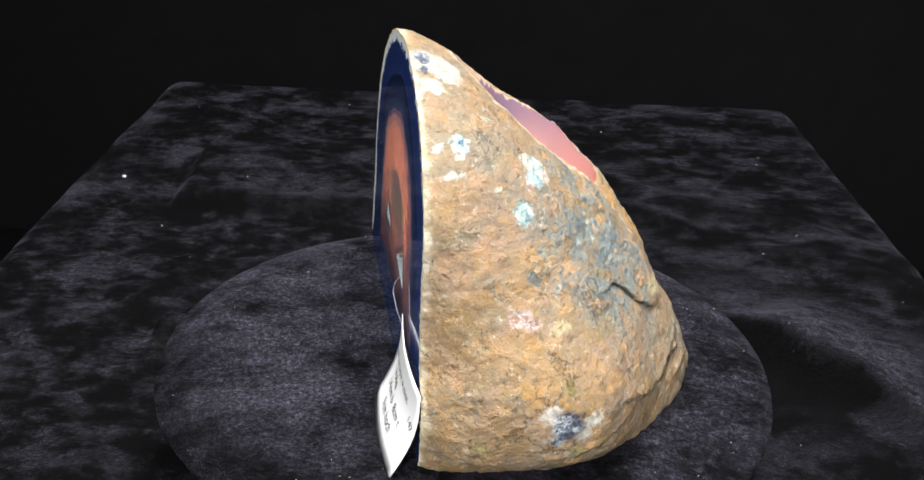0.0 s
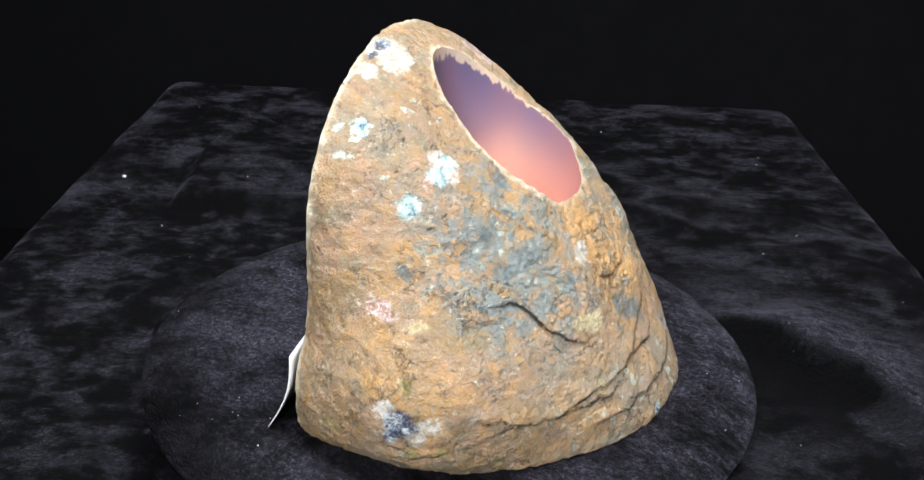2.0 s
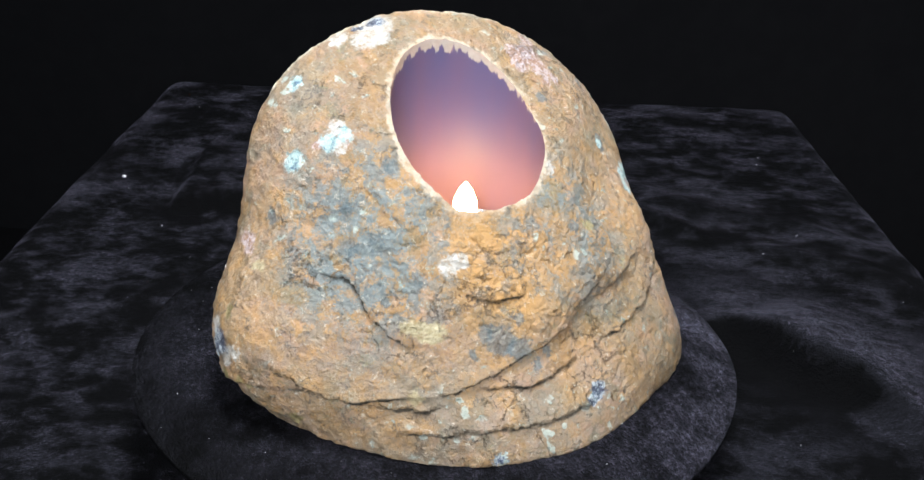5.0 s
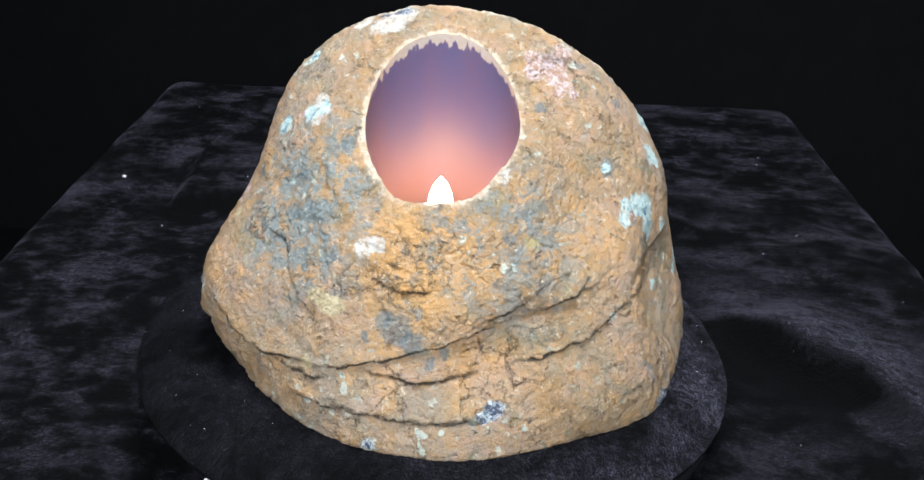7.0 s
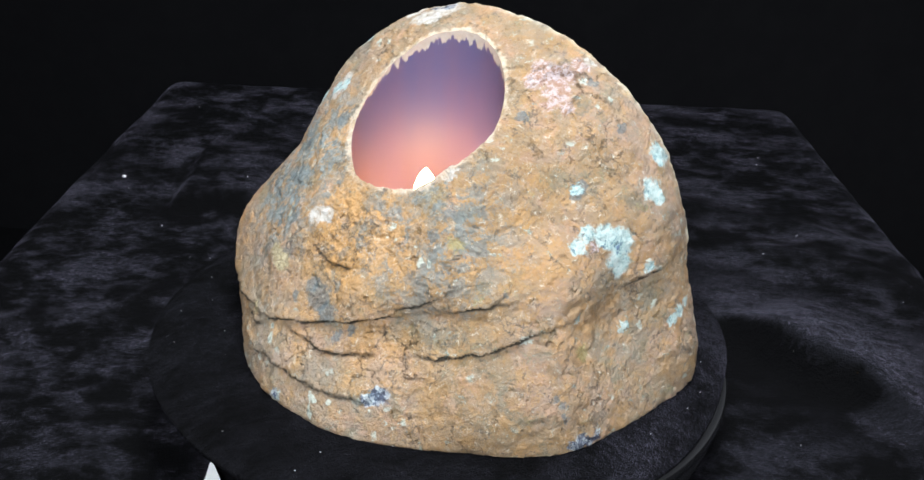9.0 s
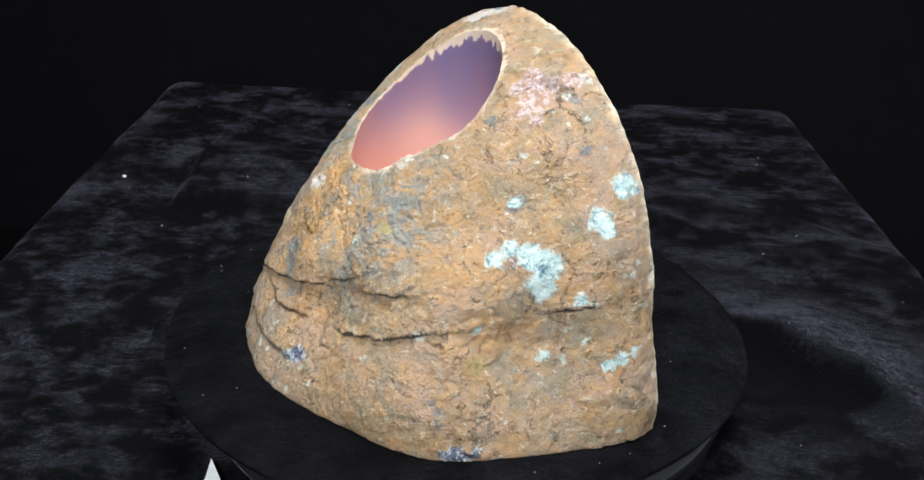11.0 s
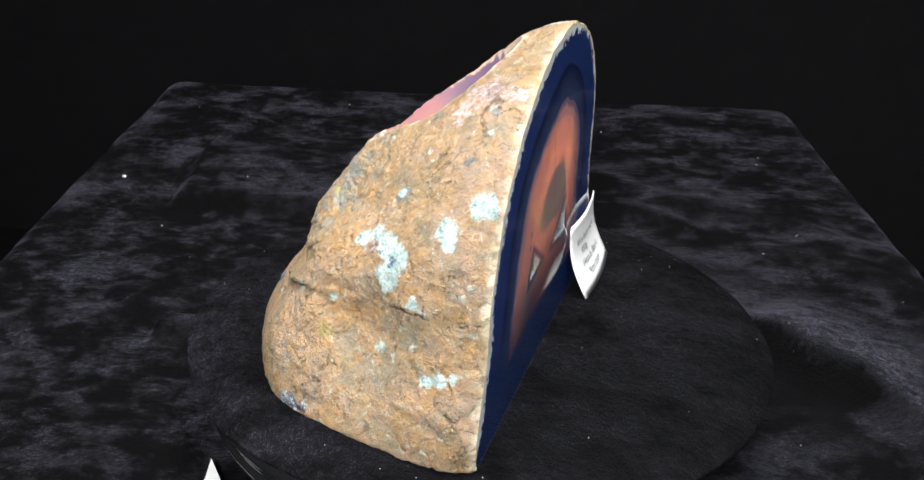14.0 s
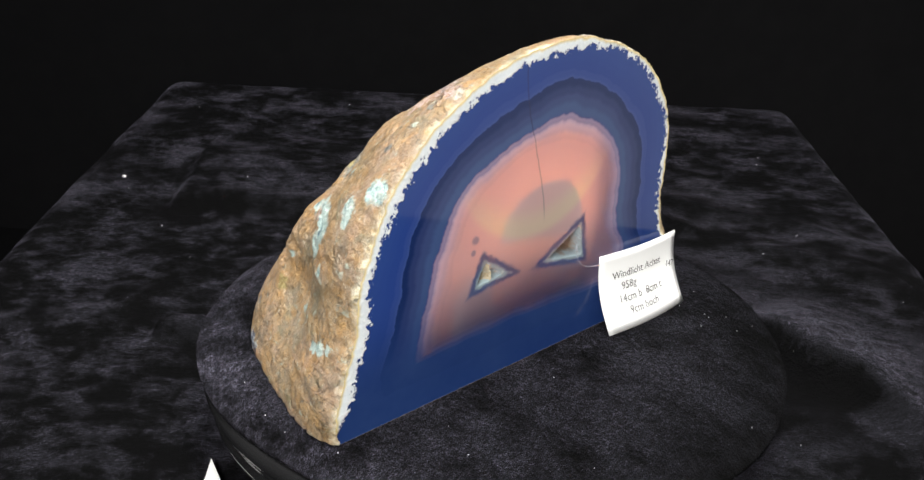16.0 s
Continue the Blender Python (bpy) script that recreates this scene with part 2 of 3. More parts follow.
    quartz = n.colors(n.noise(420, 5, 0.78, wp), [(0.42, (0.02, 0.025, 0.05)), (0.50, (0.10, 0.13, 0.20)), (0.57, (0.55, 0.60, 0.62))])
    slate = n.colors(n.noise(500, 5, 0.75, wp), [(0.38, (0.055, 0.08, 0.095)), (0.55, (0.15, 0.19, 0.20)), (0.66, (0.33, 0.34, 0.29))])
    lace = n.colors(n.noise(620, 4, 0.78, wp), [(0.47, (0.36, 0.21, 0.15)), (0.53, (0.64, 0.54, 0.55))])
    cream = n.colors(speck, [(0.35, (0.34, 0.26, 0.12)), (0.6, (0.58, 0.50, 0.32))])
    olive = n.colors(speck, [(0.35, (0.20, 0.15, 0.05)), (0.6, (0.40, 0.35, 0.15))])
    ragged = n.math("MULTIPLY", n.math("SUBTRACT", n.noise(520, 5, 0.75), 0.5), 0.0036)
    wq = warped(330, 0.0056)
    for group, tint, cover in ((OLIVE, olive, 0.75), (LACE, lace, 0.75), (SLATE, slate, 0.72), (CREAM, cream, 0.85), (WHITE, white, 0.95), (TEAL, teal, 0.95), (QUARTZ, quartz, 0.95)):
        for px, py, pz, mm in group:
            d = n.vec("DISTANCE", wq, (px / 1000, py / 1000, pz / 1000))
            base = n.mix(n.ramp(n.math("ADD", d, ragged), mm * 0.00088, mm * 0.00138, cover, 0), base, tint)
    # broken pale lip round the bore
    hole = at(HOLE_X, HOLE_U, 0)
    off = n.vec("LENGTH", n.vec("MULTIPLY", n.vec("SUBTRACT", co, tuple(hole)), (1, 1, 0)))
    lip = n.ramp(n.math("ADD", off, n.math("MULTIPLY", n.math("SUBTRACT", n.noise(330, 4), 0.5), 0.005)), HOLE_R * UNIT + 0.0004, HOLE_R * UNIT + 0.0016, 1, 0)
    lip = n.math("MULTIPLY", lip, n.ramp(n.noise(90), 0.34, 0.55, 0.25, 1))
    base = n.mix(lip, base, n.mix(speck, (0.50, 0.32, 0.14), (0.72, 0.68, 0.60)))
    # pale crystalline crust along the sawn edge
    x = n.split(co)[0]
    edge = n.ramp(n.math("ADD", n.math("SUBTRACT", x, n.math("MULTIPLY", n.split(co)[2], FACE_LEAN)), n.math("MULTIPLY", n.math("SUBTRACT", n.noise(260, 4), 0.5), 0.006)), FACE_X * UNIT - 0.001, FACE_X * UNIT + 0.0026, 1, 0)
    crust = n.colors(speck, [(0.3, (0.62, 0.48, 0.22)), (0.55, (0.84, 0.80, 0.66))])
    base = n.mix(n.math("MULTIPLY", edge, n.ramp(n.noise(120), 0.35, 0.6, 0.2, 0.95)), base, crust)
    # recess shade along the bedding cracks, painted into the colour
    crack_shade = n.math("MULTIPLY", n.attr("crack"), n.ramp(n.noise(260, 4, 0.7), 0.34, 0.50, 0.45, 1.0))
    base = n.mix(n.ramp(crack_shade, 0.12, 0.60, 0, 0.92), base, (0.035, 0.030, 0.022))
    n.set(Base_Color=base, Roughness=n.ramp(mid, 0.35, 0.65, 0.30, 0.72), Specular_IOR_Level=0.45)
    pits = n.ramp(n.cells(300, "SMOOTH_F1", wp), 0.0, 0.30, -1.0, 0)
    h = n.math("ADD", n.math("ADD", n.math("MULTIPLY", mid, 1.0), n.math("MULTIPLY", fine, 0.75)), n.math("MULTIPLY", pits, n.ramp(n.noise(60), 0.45, 0.65)))
    h = n.math("SUBTRACT", h, n.math("MULTIPLY", hair, 0.8))
    n.bump(h, 0.0019, 0.95)
    return n.mat


def face_material():
    n = Net("polished_banded_agate")
    uv = n.tree.nodes.new("ShaderNodeUVMap").outputs[0]
    r = n.split(uv)[1]
    co = n.co
    px, py, pz = n.split(co)
    wob = n.math("MULTIPLY", n.math("SUBTRACT", n.noise(38, 3, 0.5), 0.5), 0.16)
    rr = n.math("ADD", r, wob)
    hair = n.math("MULTIPLY", n.math("SINE", n.math("MULTIPLY", rr, 150.0)), 0.008)
    rr = n.math("ADD", rr, hair)
    blue, navy, steel = (0.016, 0.042, 0.19), (0.006, 0.018, 0.08), (0.042, 0.075, 0.18)
    col = n.colors(rr, [(0.0, (0.022, 0.055, 0.21)), (0.17, blue), (0.215, (0.035, 0.065, 0.22)), (0.225, navy), (0.30, (0.03, 0.045, 0.13)), (0.36, steel), (0.385, (0.03, 0.05, 0.16)), (0.41, (0.44, 0.32, 0.43)), (0.50, (0.85, 0.53, 0.57)), (0.72, (0.89, 0.58, 0.60)), (0.95, (0.89, 0.59, 0.59))])
    # lower part below the cavities is deep blue
    low = n.ramp(n.math("ADD", pz, n.math("MULTIPLY", n.math("ABSOLUTE", n.math("ADD", py, 0.004)), 0.13)), 0.017, 0.043, 1, 0)
    col = n.mix(n.math("MULTIPLY", low, 0.94), col, n.mix(n.noise(70, 3), (0.004, 0.018, 0.10), (0.022, 0.05, 0.15)))
    # veil of pale lavender at the far side of the heart
    veil = n.ramp(py, -0.032, -0.022, 1, 0)
    col = n.mix(n.math("MULTIPLY", n.math("MULTIPLY", veil, n.ramp(rr, 0.36, 0.46)), 0.85), col, (0.17, 0.17, 0.32))
    # cream crescent above the cavities
    flat = n.vec("MULTIPLY", co, (0, 1, 1))
    arc = n.vec("DISTANCE", flat, (0, -0.003, 0.066))
    cres = n.math("MULTIPLY", n.ramp(arc, 0.018, 0.0255), n.ramp(arc, 0.0265, 0.0295, 1, 0))
    cres = n.math("MULTIPLY", cres, n.ramp(pz, 0.044, 0.058, 1, 0))
    col = n.mix(n.math("MULTIPLY", cres, 0.8), col, (0.93, 0.77, 0.60))
    pit = n.math("ADD", n.attr("pit"), n.math("MULTIPLY", n.math("SUBTRACT", n.noise(330, 4, 0.7), 0.5), 0.0026))
    col = n.mix(n.ramp(pit, -0.0030, -0.0016), col, (0.05, 0.10, 0.30))
    col = n.mix(n.ramp(pit, -0.0013, -0.0005), col, (0.40, 0.52, 0.56))
    col = n.mix(n.ramp(pit, 0.0001, 0.0009), col, n.mix(n.noise(500), (0.14, 0.07, 0.03), (0.50, 0.33, 0.16)))
    # hairline crack
    crack = n.math("ABSOLUTE", n.math("SUBTRACT", py, n.math("ADD", n.ramp(pz, 0.040, 0.086, -0.0070, 0.0022), n.math("MULTIPLY", n.noise(60), 0.002))))
    crack = n.math("MULTIPLY", n.ramp(crack, 0.00008, 0.00035, 1, 0), n.ramp(pz, 0.040, 0.046))
    col = n.mix(n.math("MULTIPLY", crack, 0.55), col, (0.02, 0.02, 0.06))
    for sy, sz, sr in ((0.0184, 0.0425, 0.0013), (0.0190, 0.0392, 0.0009)):
        spot = n.ramp(n.math("ADD", n.vec("DISTANCE", flat, (0, sy, sz)), n.math("MULTIPLY", n.math("SUBTRACT", n.noise(500), 0.5), 0.001)), sr * 0.5, sr * 1.2, 0.7, 0)
        col = n.mix(spot, col, (0.10, 0.13, 0.34))
    # toothed white quartz crust at the skin, absent on the sawn base
    tooth = n.math("ADD", n.math("MULTIPLY", n.ramp(n.noise(560, 3, 0.7), 0.3, 0.7), 0.046), n.math("MULTIPLY", n.ramp(n.noise(35), 0.35, 0.65), 0.022))
    lim = n.math("MULTIPLY", n.math("ADD", tooth, n.ramp(py, -0.04, 0.01, -0.002, 0.022)), n.ramp(pz, 0.002, 0.010))
    crust = n.ramp(n.math("SUBTRACT", lim, r), -0.004, 0.006)
    skin = n.mix(n.ramp(r, 0.0, 0.02), (0.70, 0.55, 0.24), n.mix(n.noise(900), (0.60, 0.66, 0.72), (0.88, 0.89, 0.88)))
    col = n.mix(crust, col, skin)
    n.set(Base_Color=col, Roughness=n.math("ADD", n.math("MULTIPLY", crust, 0.4), 0.06), Specular_IOR_Level=0.5)
    n.bump(n.math("MULTIPLY", crust, n.noise(900)), 0.0006, 0.8)
    n.glow_through(n.math("MULTIPLY", n.ramp(rr, 0.36, 0.5), 0.58), n.mix(0.55, col, (0.86, 0.90, 1.0)))
    return n.mat


def bore_material():
    n = Net("polished_lavender_agate_bore")
    pz = n.split(n.co)[2]
    st = n.tree.nodes.new("ShaderNodeMapping")
    n.put(st.inputs["Vector"], n.co)
    st.inputs["Scale"].default_value = (1, 1, 0.12)
    streak = n.noise(120, 4, 0.6, st.outputs[0])
    # flame's warm glow painted low on the wall, lavender agate above
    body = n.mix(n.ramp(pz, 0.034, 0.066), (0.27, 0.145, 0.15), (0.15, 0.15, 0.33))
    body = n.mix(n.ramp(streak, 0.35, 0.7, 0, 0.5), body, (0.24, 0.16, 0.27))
    pit = n.attr("lip")
    tm = n.tree.nodes.new("ShaderNodeMapping")
    n.put(tm.inputs["Vector"], n.co)
    tm.inputs["Scale"].default_value = (1, 1, 0.25)
    teeth = n.math("MULTIPLY", n.noise(620, 2, 0.6, tm.outputs[0]), n.ramp(pz, 0.055, 0.085, 0.003, 0.0085))
    rim = n.ramp(n.math("SUBTRACT", pit, teeth), -0.0022, -0.0014, 1, 0)
    body = n.mix(rim, body, n.mix(n.noise(800), (0.60, 0.48, 0.36), (0.90, 0.88, 0.84)))
    n.set(Base_Color=body, Roughness=n.math("ADD", n.math("MULTIPLY", rim, 0.2), 0.46), Specular_IOR_Level=0.4)
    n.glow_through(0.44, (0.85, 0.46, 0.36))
    return n.mat


RIND, FACE, BORE = rind_material(), face_material(), bore_material()
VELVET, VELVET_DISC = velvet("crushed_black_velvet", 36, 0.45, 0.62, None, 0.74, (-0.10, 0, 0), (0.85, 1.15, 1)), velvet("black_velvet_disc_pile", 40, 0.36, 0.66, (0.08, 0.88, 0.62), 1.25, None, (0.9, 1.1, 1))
GLOSS = plain("gloss_black_plastic", (0.012, 0.012, 0.013), 0.12)
PAPER = plain("white_paper", (0.86, 0.86, 0.86), 0.7, grain=400, spread=0.03)
INK = plain("black_ink", (0.02, 0.02, 0.025), 0.6)
THREAD = plain("clear_nylon_thread", (0.45, 0.47, 0.55), 0.3)
LINT = plain("white_lint", (0.8, 0.8, 0.82), 0.8)
METAL = plain("aluminium_cup", (0.7, 0.7, 0.7), 0.3, 1.0)
WAX = plain("white_wax", (0.8, 0.74, 0.62), 0.4)
WALL_DARK = plain("matt_black_paint", (0.016, 0.016, 0.018), 0.9, spec=0.1, grain=8)
WALL_LIGHT = plain("grey_plaster", (0.42, 0.42, 0.44), 0.9, grain=8)


def flame_material():
    n = Net("candle_flame")
    e = n.tree.nodes.new("ShaderNodeEmission")
    e.inputs[0].default_value, e.inputs[1].default_value = (1.0, 0.55, 0.20, 1), 74.0
    n.tree.links.new(e.outputs[0], n.out.inputs[0])
    return n.mat


FLAME = flame_material()


# ---- building helpers ----
def mesh_of(name, bm, material, smooth=True):
    bmesh.ops.recalc_face_normals(bm, faces=bm.faces[:])
    me = bpy.data.meshes.new(name)
    bm.to_mesh(me)
    bm.free()
    me.materials.append(material)
    me.shade_smooth() if smooth else None
    return me


def part(name, bm, material, parent=None, label="", smooth=True):
    ob = new(name, mesh_of(name, bm, material, smooth))
    ob.parent = parent
    return tagged(ob, label)


def lathe(bm, profile, segments=128, center=(0, 0)):
    rings = []
    for r, z in profile:
        rings.append([bm.verts.new((center[0] + r * math.cos(2 * math.pi * k / segments), center[1] + r * math.sin(2 * math.pi * k / segments), z)) for k in range(segments)])
    for a, b in zip(rings, rings[1:]):
        for k in range(segments):
            bm.faces.new((a[k], a[(k + 1) % segments], b[(k + 1) % segments], b[k]))
    bm.faces.new(rings[0])
    bm.faces.new(rings[-1])
    return bm


def box(bm, lo, hi):
    v = bmesh.ops.create_cube(bm, size=1)["verts"]
    for p in v:
        p.co = Vector([lo[i] if p.co[i] < 0 else hi[i] for i in range(3)])


# ---- room ----
def room():
    for name, lo, hi, mat, label in (
        ("wall_north", (-1.6, 1.6, -0.75), (0.95, 1.7, 1.7), WALL_DARK, "matt black wall behind the table"),
        ("wall_south", (-1.6, -1.7, -0.75), (0.95, -1.6, 1.7), WALL_LIGHT, "plain grey wall"),
        ("wall_west", (-1.7, -1.7, -0.75), (-1.6, 1.7, 1.7), WALL_DARK, "matt black side wall"),
        ("wall_east", (0.95, -1.7, -0.75), (1.05, 1.7, 1.7), WALL_LIGHT, "plain grey side wall"),
        ("floor", (-1.7, -1.7, -0.85), (1.7, 1.7, -0.75), WALL_DARK, "dark matt floor"),
        ("ceiling", (-1.7, -1.7, 1.7), (1.7, 1.7, 1.8), WALL_DARK, "dark matt ceiling"),
    ):
        bm = bmesh.new()
        box(bm, lo, hi)
        tagged(part(name, bm, mat, smooth=False), label, kind="structure")


def bump_line(x, y, a, b, wide, lean):
    """Height 0..1 of a fold of cloth along the line a-b, steep on one side."""
    ax, ay = b[0] - a[0], b[1] - a[1]
    length = math.hypot(ax, ay)
    s = ((x - a[0]) * ax + (y - a[1]) * ay) / length
    d = ((x - a[0]) * ay - (y - a[1]) * ax) / length
    d += 0.004 * math.sin(s * 70)
    w = wide * (1.0 if d < 0 else lean)
    ends = min(1, max(0, (s + 0.02) / 0.04)) * min(1, max(0, (length + 0.03 - s) / 0.05))
    return math.exp(-math.sqrt((d / w) ** 2 + 0.04) * 1.3) * ends


# crest of the large fold beside the turntable: x, y, height
CREST = [(0.082, 0.057, 0.005), (0.0943, 0.058, 0.0085), (0.1042, 0.0466, 0.0154), (0.1164, 0.0277, 0.0154), (0.1288, 0.0233, 0.0128), (0.1404, 0.0057, 0.0077), (0.158, -0.03, 0.002)]


def nearest_crest(x, y):
    best = None
    for (ax, ay, ah), (bx, by, bh) in zip(CREST, CREST[1:]):
        dx, dy = bx - ax, by - ay
        raw = ((x - ax) * dx + (y - ay) * dy) / (dx * dx + dy * dy)
        k = min(1, max(0, raw))
        px, py = x - ax - k * dx, y - ay - k * dy
        d = math.hypot(px, py)
        if best is None or d < best[0]:
            best = (d, ah + (bh - ah) * k, dx * py - dy * px)
    return best


# Painted sheen: bright crest, long slope and lower patch; darkened steep front.
def fold_shading_at(x, y):
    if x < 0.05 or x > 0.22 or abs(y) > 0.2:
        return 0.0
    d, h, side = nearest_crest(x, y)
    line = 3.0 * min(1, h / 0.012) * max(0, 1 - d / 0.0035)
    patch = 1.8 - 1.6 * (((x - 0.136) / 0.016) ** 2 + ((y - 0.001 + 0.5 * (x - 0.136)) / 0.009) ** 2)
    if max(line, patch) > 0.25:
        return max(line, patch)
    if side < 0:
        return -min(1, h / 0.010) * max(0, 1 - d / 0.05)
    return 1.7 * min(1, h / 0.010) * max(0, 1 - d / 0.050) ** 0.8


def ridge(x, y):
    """The large fold: a steep face towards the turntable's front, a long slope behind."""
    if x < 0.05 or x > 0.30 or abs(y) > 0.2:
        return 0.0
    d, h, side = nearest_crest(x, y)
    if side < 0:
        k = max(0, 1 - d / 0.011)
        return h * k * k * (3 - 2 * k)
    return h * math.exp(-(d / 0.042) ** 1.3)


def cloth_height(x, y):
    z = 0.0016 * noise.noise((x * 16, y * 16, 3)) + 0.0009 * noise.noise((x * 45, y * 45, 7))
    z += ridge(x, y)
    z += 0.006 * bump_line(x, y, (0.05, 0.16), (0.18, 0.085), 0.014, 0.5)
    z += 0.004 * bump_line(x, y, (0.04, 0.20), (0.18, 0.12), 0.010, 0.6)
    z += 0.003 * bump_line(x, y, (-0.11, 0.07), (-0.19, 0.02), 0.009, 0.5)
    z += 0.003 * bump_line(x, y, (-0.09, 0.115), (-0.13, 0.20), 0.010, 0.5)
    # soft raised pad under the cloth behind the turntable
    px = min(max((x + 0.134) / 0.008, 0), 1) * min(max((0.0 - x) / 0.03, 0), 1)
    py = min(max((y - 0.136) / 0.008, 0), 1) * min(max((0.226 - 0.10 * max(0, -x - 0.05) - y) / 0.008, 0), 1)
    z += 0.007 * px * px * (3 - 2 * px) * py * py * (3 - 2 * py)
    # a small square lump beside the turntable
    px = min(max((x + 0.1075) / 0.003, 0), 1) * min(max((-0.088 - x) / 0.003, 0), 1)
    py = min(max((y - 0.033) / 0.003, 0), 1) * min(max((0.0475 - y) / 0.004, 0), 1)
    z += 0.006 * px * py
    return z


def table():
    top = new("table")
    tagged(top, "small table draped with crushed black velvet cloth", "table")
    bm = bmesh.new()
    box(bm, (-0.165, -0.33, -0.05), (0.165, 0.300, -0.012))
    part("tabletop", bm, plain("dark_wood", (0.06, 0.04, 0.03), 0.5), top, smooth=False)
    for sx in (-0.15, 0.15):
        for y in (-0.31, 0.30):
            bm = bmesh.new()
            box(bm, (sx - 0.015, y - 0.015, -0.75), (sx + 0.015, y + 0.015, -0.05))
            part("leg", bm, plain("dark_wood_leg", (0.06, 0.04, 0.03), 0.5), top, smooth=False)
    cloth = tagged(new("velvet_cloth"), "crushed black velvet cloth with folds, draped over table", "tablecloth")
    nx, ny = 400, 460
    bm = bmesh.new()
    half, back, front, drop = 0.173, 0.310, -0.345, 0.22
    grid = []
    for j in range(ny + 1):
        row = []
        sy = front - drop + (back - front + 2 * drop) * j / ny
        for i in range(nx + 1):
            sx = -(half + drop) + 2 * (half + drop) * i / nx
            y0 = min(max(sy, front), back)
            wide = half + 0.003 * (0.31 - y0) / 0.31
            sxx = sx * (wide + drop) / (half + drop)
            over_x, over_y = max(0, abs(sxx) - wide), max(0, sy - back, front - sy)
            x = math.copysign(min(abs(sxx), wide), sxx)
            y = y0
            fall = 0.0
            for over, axis in ((over_x, 0), (over_y, 1)):
                if over > 0:
                    rad = 0.012
                    a = min(over / rad, math.pi / 2)
                    out = rad * math.sin(a)
                    fall += rad * (1 - math.cos(a)) + max(0, over - rad * math.pi / 2)
                    if axis == 0:
                        x += math.copysign(out, sxx)
                    else:
                        y += out if sy > back else -out
            row.append(bm.verts.new((x, y, cloth_height(x, y) - fall)))
        grid.append(row)
    for a, b in zip(grid, grid[1:]):
        for i in range(nx):
            bm.faces.new((a[i], a[i + 1], b[i + 1], b[i]))
    drape = part("drape", bm, VELVET, cloth)
    # light painted on the large fold: bright crest and long slope, dark steep face
    fold_shading = drape.data.attributes.new("fold_shading", "FLOAT", "POINT")
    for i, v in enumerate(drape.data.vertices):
        fold_shading.data[i].value = fold_shading_at(v.co.x, v.co.y)
    mod = drape.modifiers.new("thickness", "SOLIDIFY")
    mod.thickness, mod.offset = 0.0015, -1


# ---- turntable ----
def turntable():
    stand = tagged(new("turntable"), "black glossy plastic display turntable on velvet", "turntable")
    bm = lathe(bmesh.new(), [(0.046, 0.0005), (0.047, 0.003), (0.046, 0.009), (0.04, 0.011), (0.04, 0.0155)])
    part("base", bm, GLOSS, stand)
    R, low, top = 0.2990 * UNIT, 0.0130, 0.0262
    prof = [(R - 0.012, low), (R - 0.0035, low), (R - 0.0018, low + 0.001), (R - 0.0014, low + 0.003), (R - 0.0024, low + 0.0042), (R - 0.0018, low + 0.0055), (R - 0.0016, top - 0.0052)]
    prof += [(R - 0.0016 + 0.0020 * math.sin(radians(k)), top - 0.0026 - 0.0026 * math.cos(radians(k))) for k in range(0, 181, 15)] + [(R - 0.0035, top), (0.02, top)]
    bm = lathe(bmesh.new(), prof, 160, (0, -0.004 * UNIT))
    platter = part("platter", bm, GLOSS, stand, "glossy black platter with grooved rim")
    disc = tagged(new("velvet_disc"), "round black velvet pad lying on turntable", "pad")
    bm = bmesh.new()
    cx, cy, R = 0.002 * UNIT, -0.033 * UNIT, 0.335 * UNIT
    verts = []
    for k in range(41):
        f = k / 40
        ring = []
        for s in range(240):
            a = 2 * math.pi * s / 240
            wave = 1 + 0.006 * noise.noise((math.cos(a) * 3, math.sin(a) * 3, 1.5)) * f
            dent = 0.016 * UNIT * math.exp(-((math.degrees(a) - 118) / 26) ** 2)
            r = (R - dent) * f * wave
            p = (cx + r * math.cos(a), cy + r * math.sin(a))
            z = DECK - 0.0002 + 0.0002 * noise.noise((p[0] * 90, p[1] * 90, 0))
            z -= 0.0034 * max(0, (f - 0.82) / 0.18) ** 2
            ring.append((p[0], p[1], z))
        verts.append(ring)
    top_rings = [[bm.verts.new(p) for p in ring] for ring in verts[1:]]
    hub = bm.verts.new((cx, cy, DECK - 0.0002))
    for s in range(240):
        bm.faces.new((hub, top_rings[0][s], top_rings[0][(s + 1) % 240]))
    under = [bm.verts.new((v.co.x, v.co.y, 0.0267)) for v in top_rings[-1]]
    top_rings.append(under)
    for a, b in zip(top_rings, top_rings[1:]):
        for s in range(240):
            bm.faces.new((a[s], b[s], b[(s + 1) % 240], a[(s + 1) % 240]))
    bm.faces.new(under)
    part("pad", bm, VELVET_DISC, disc)
    return platter, disc


# ---- the agate ----
CORE = at(0.0600, -0.0100, 0.1045)
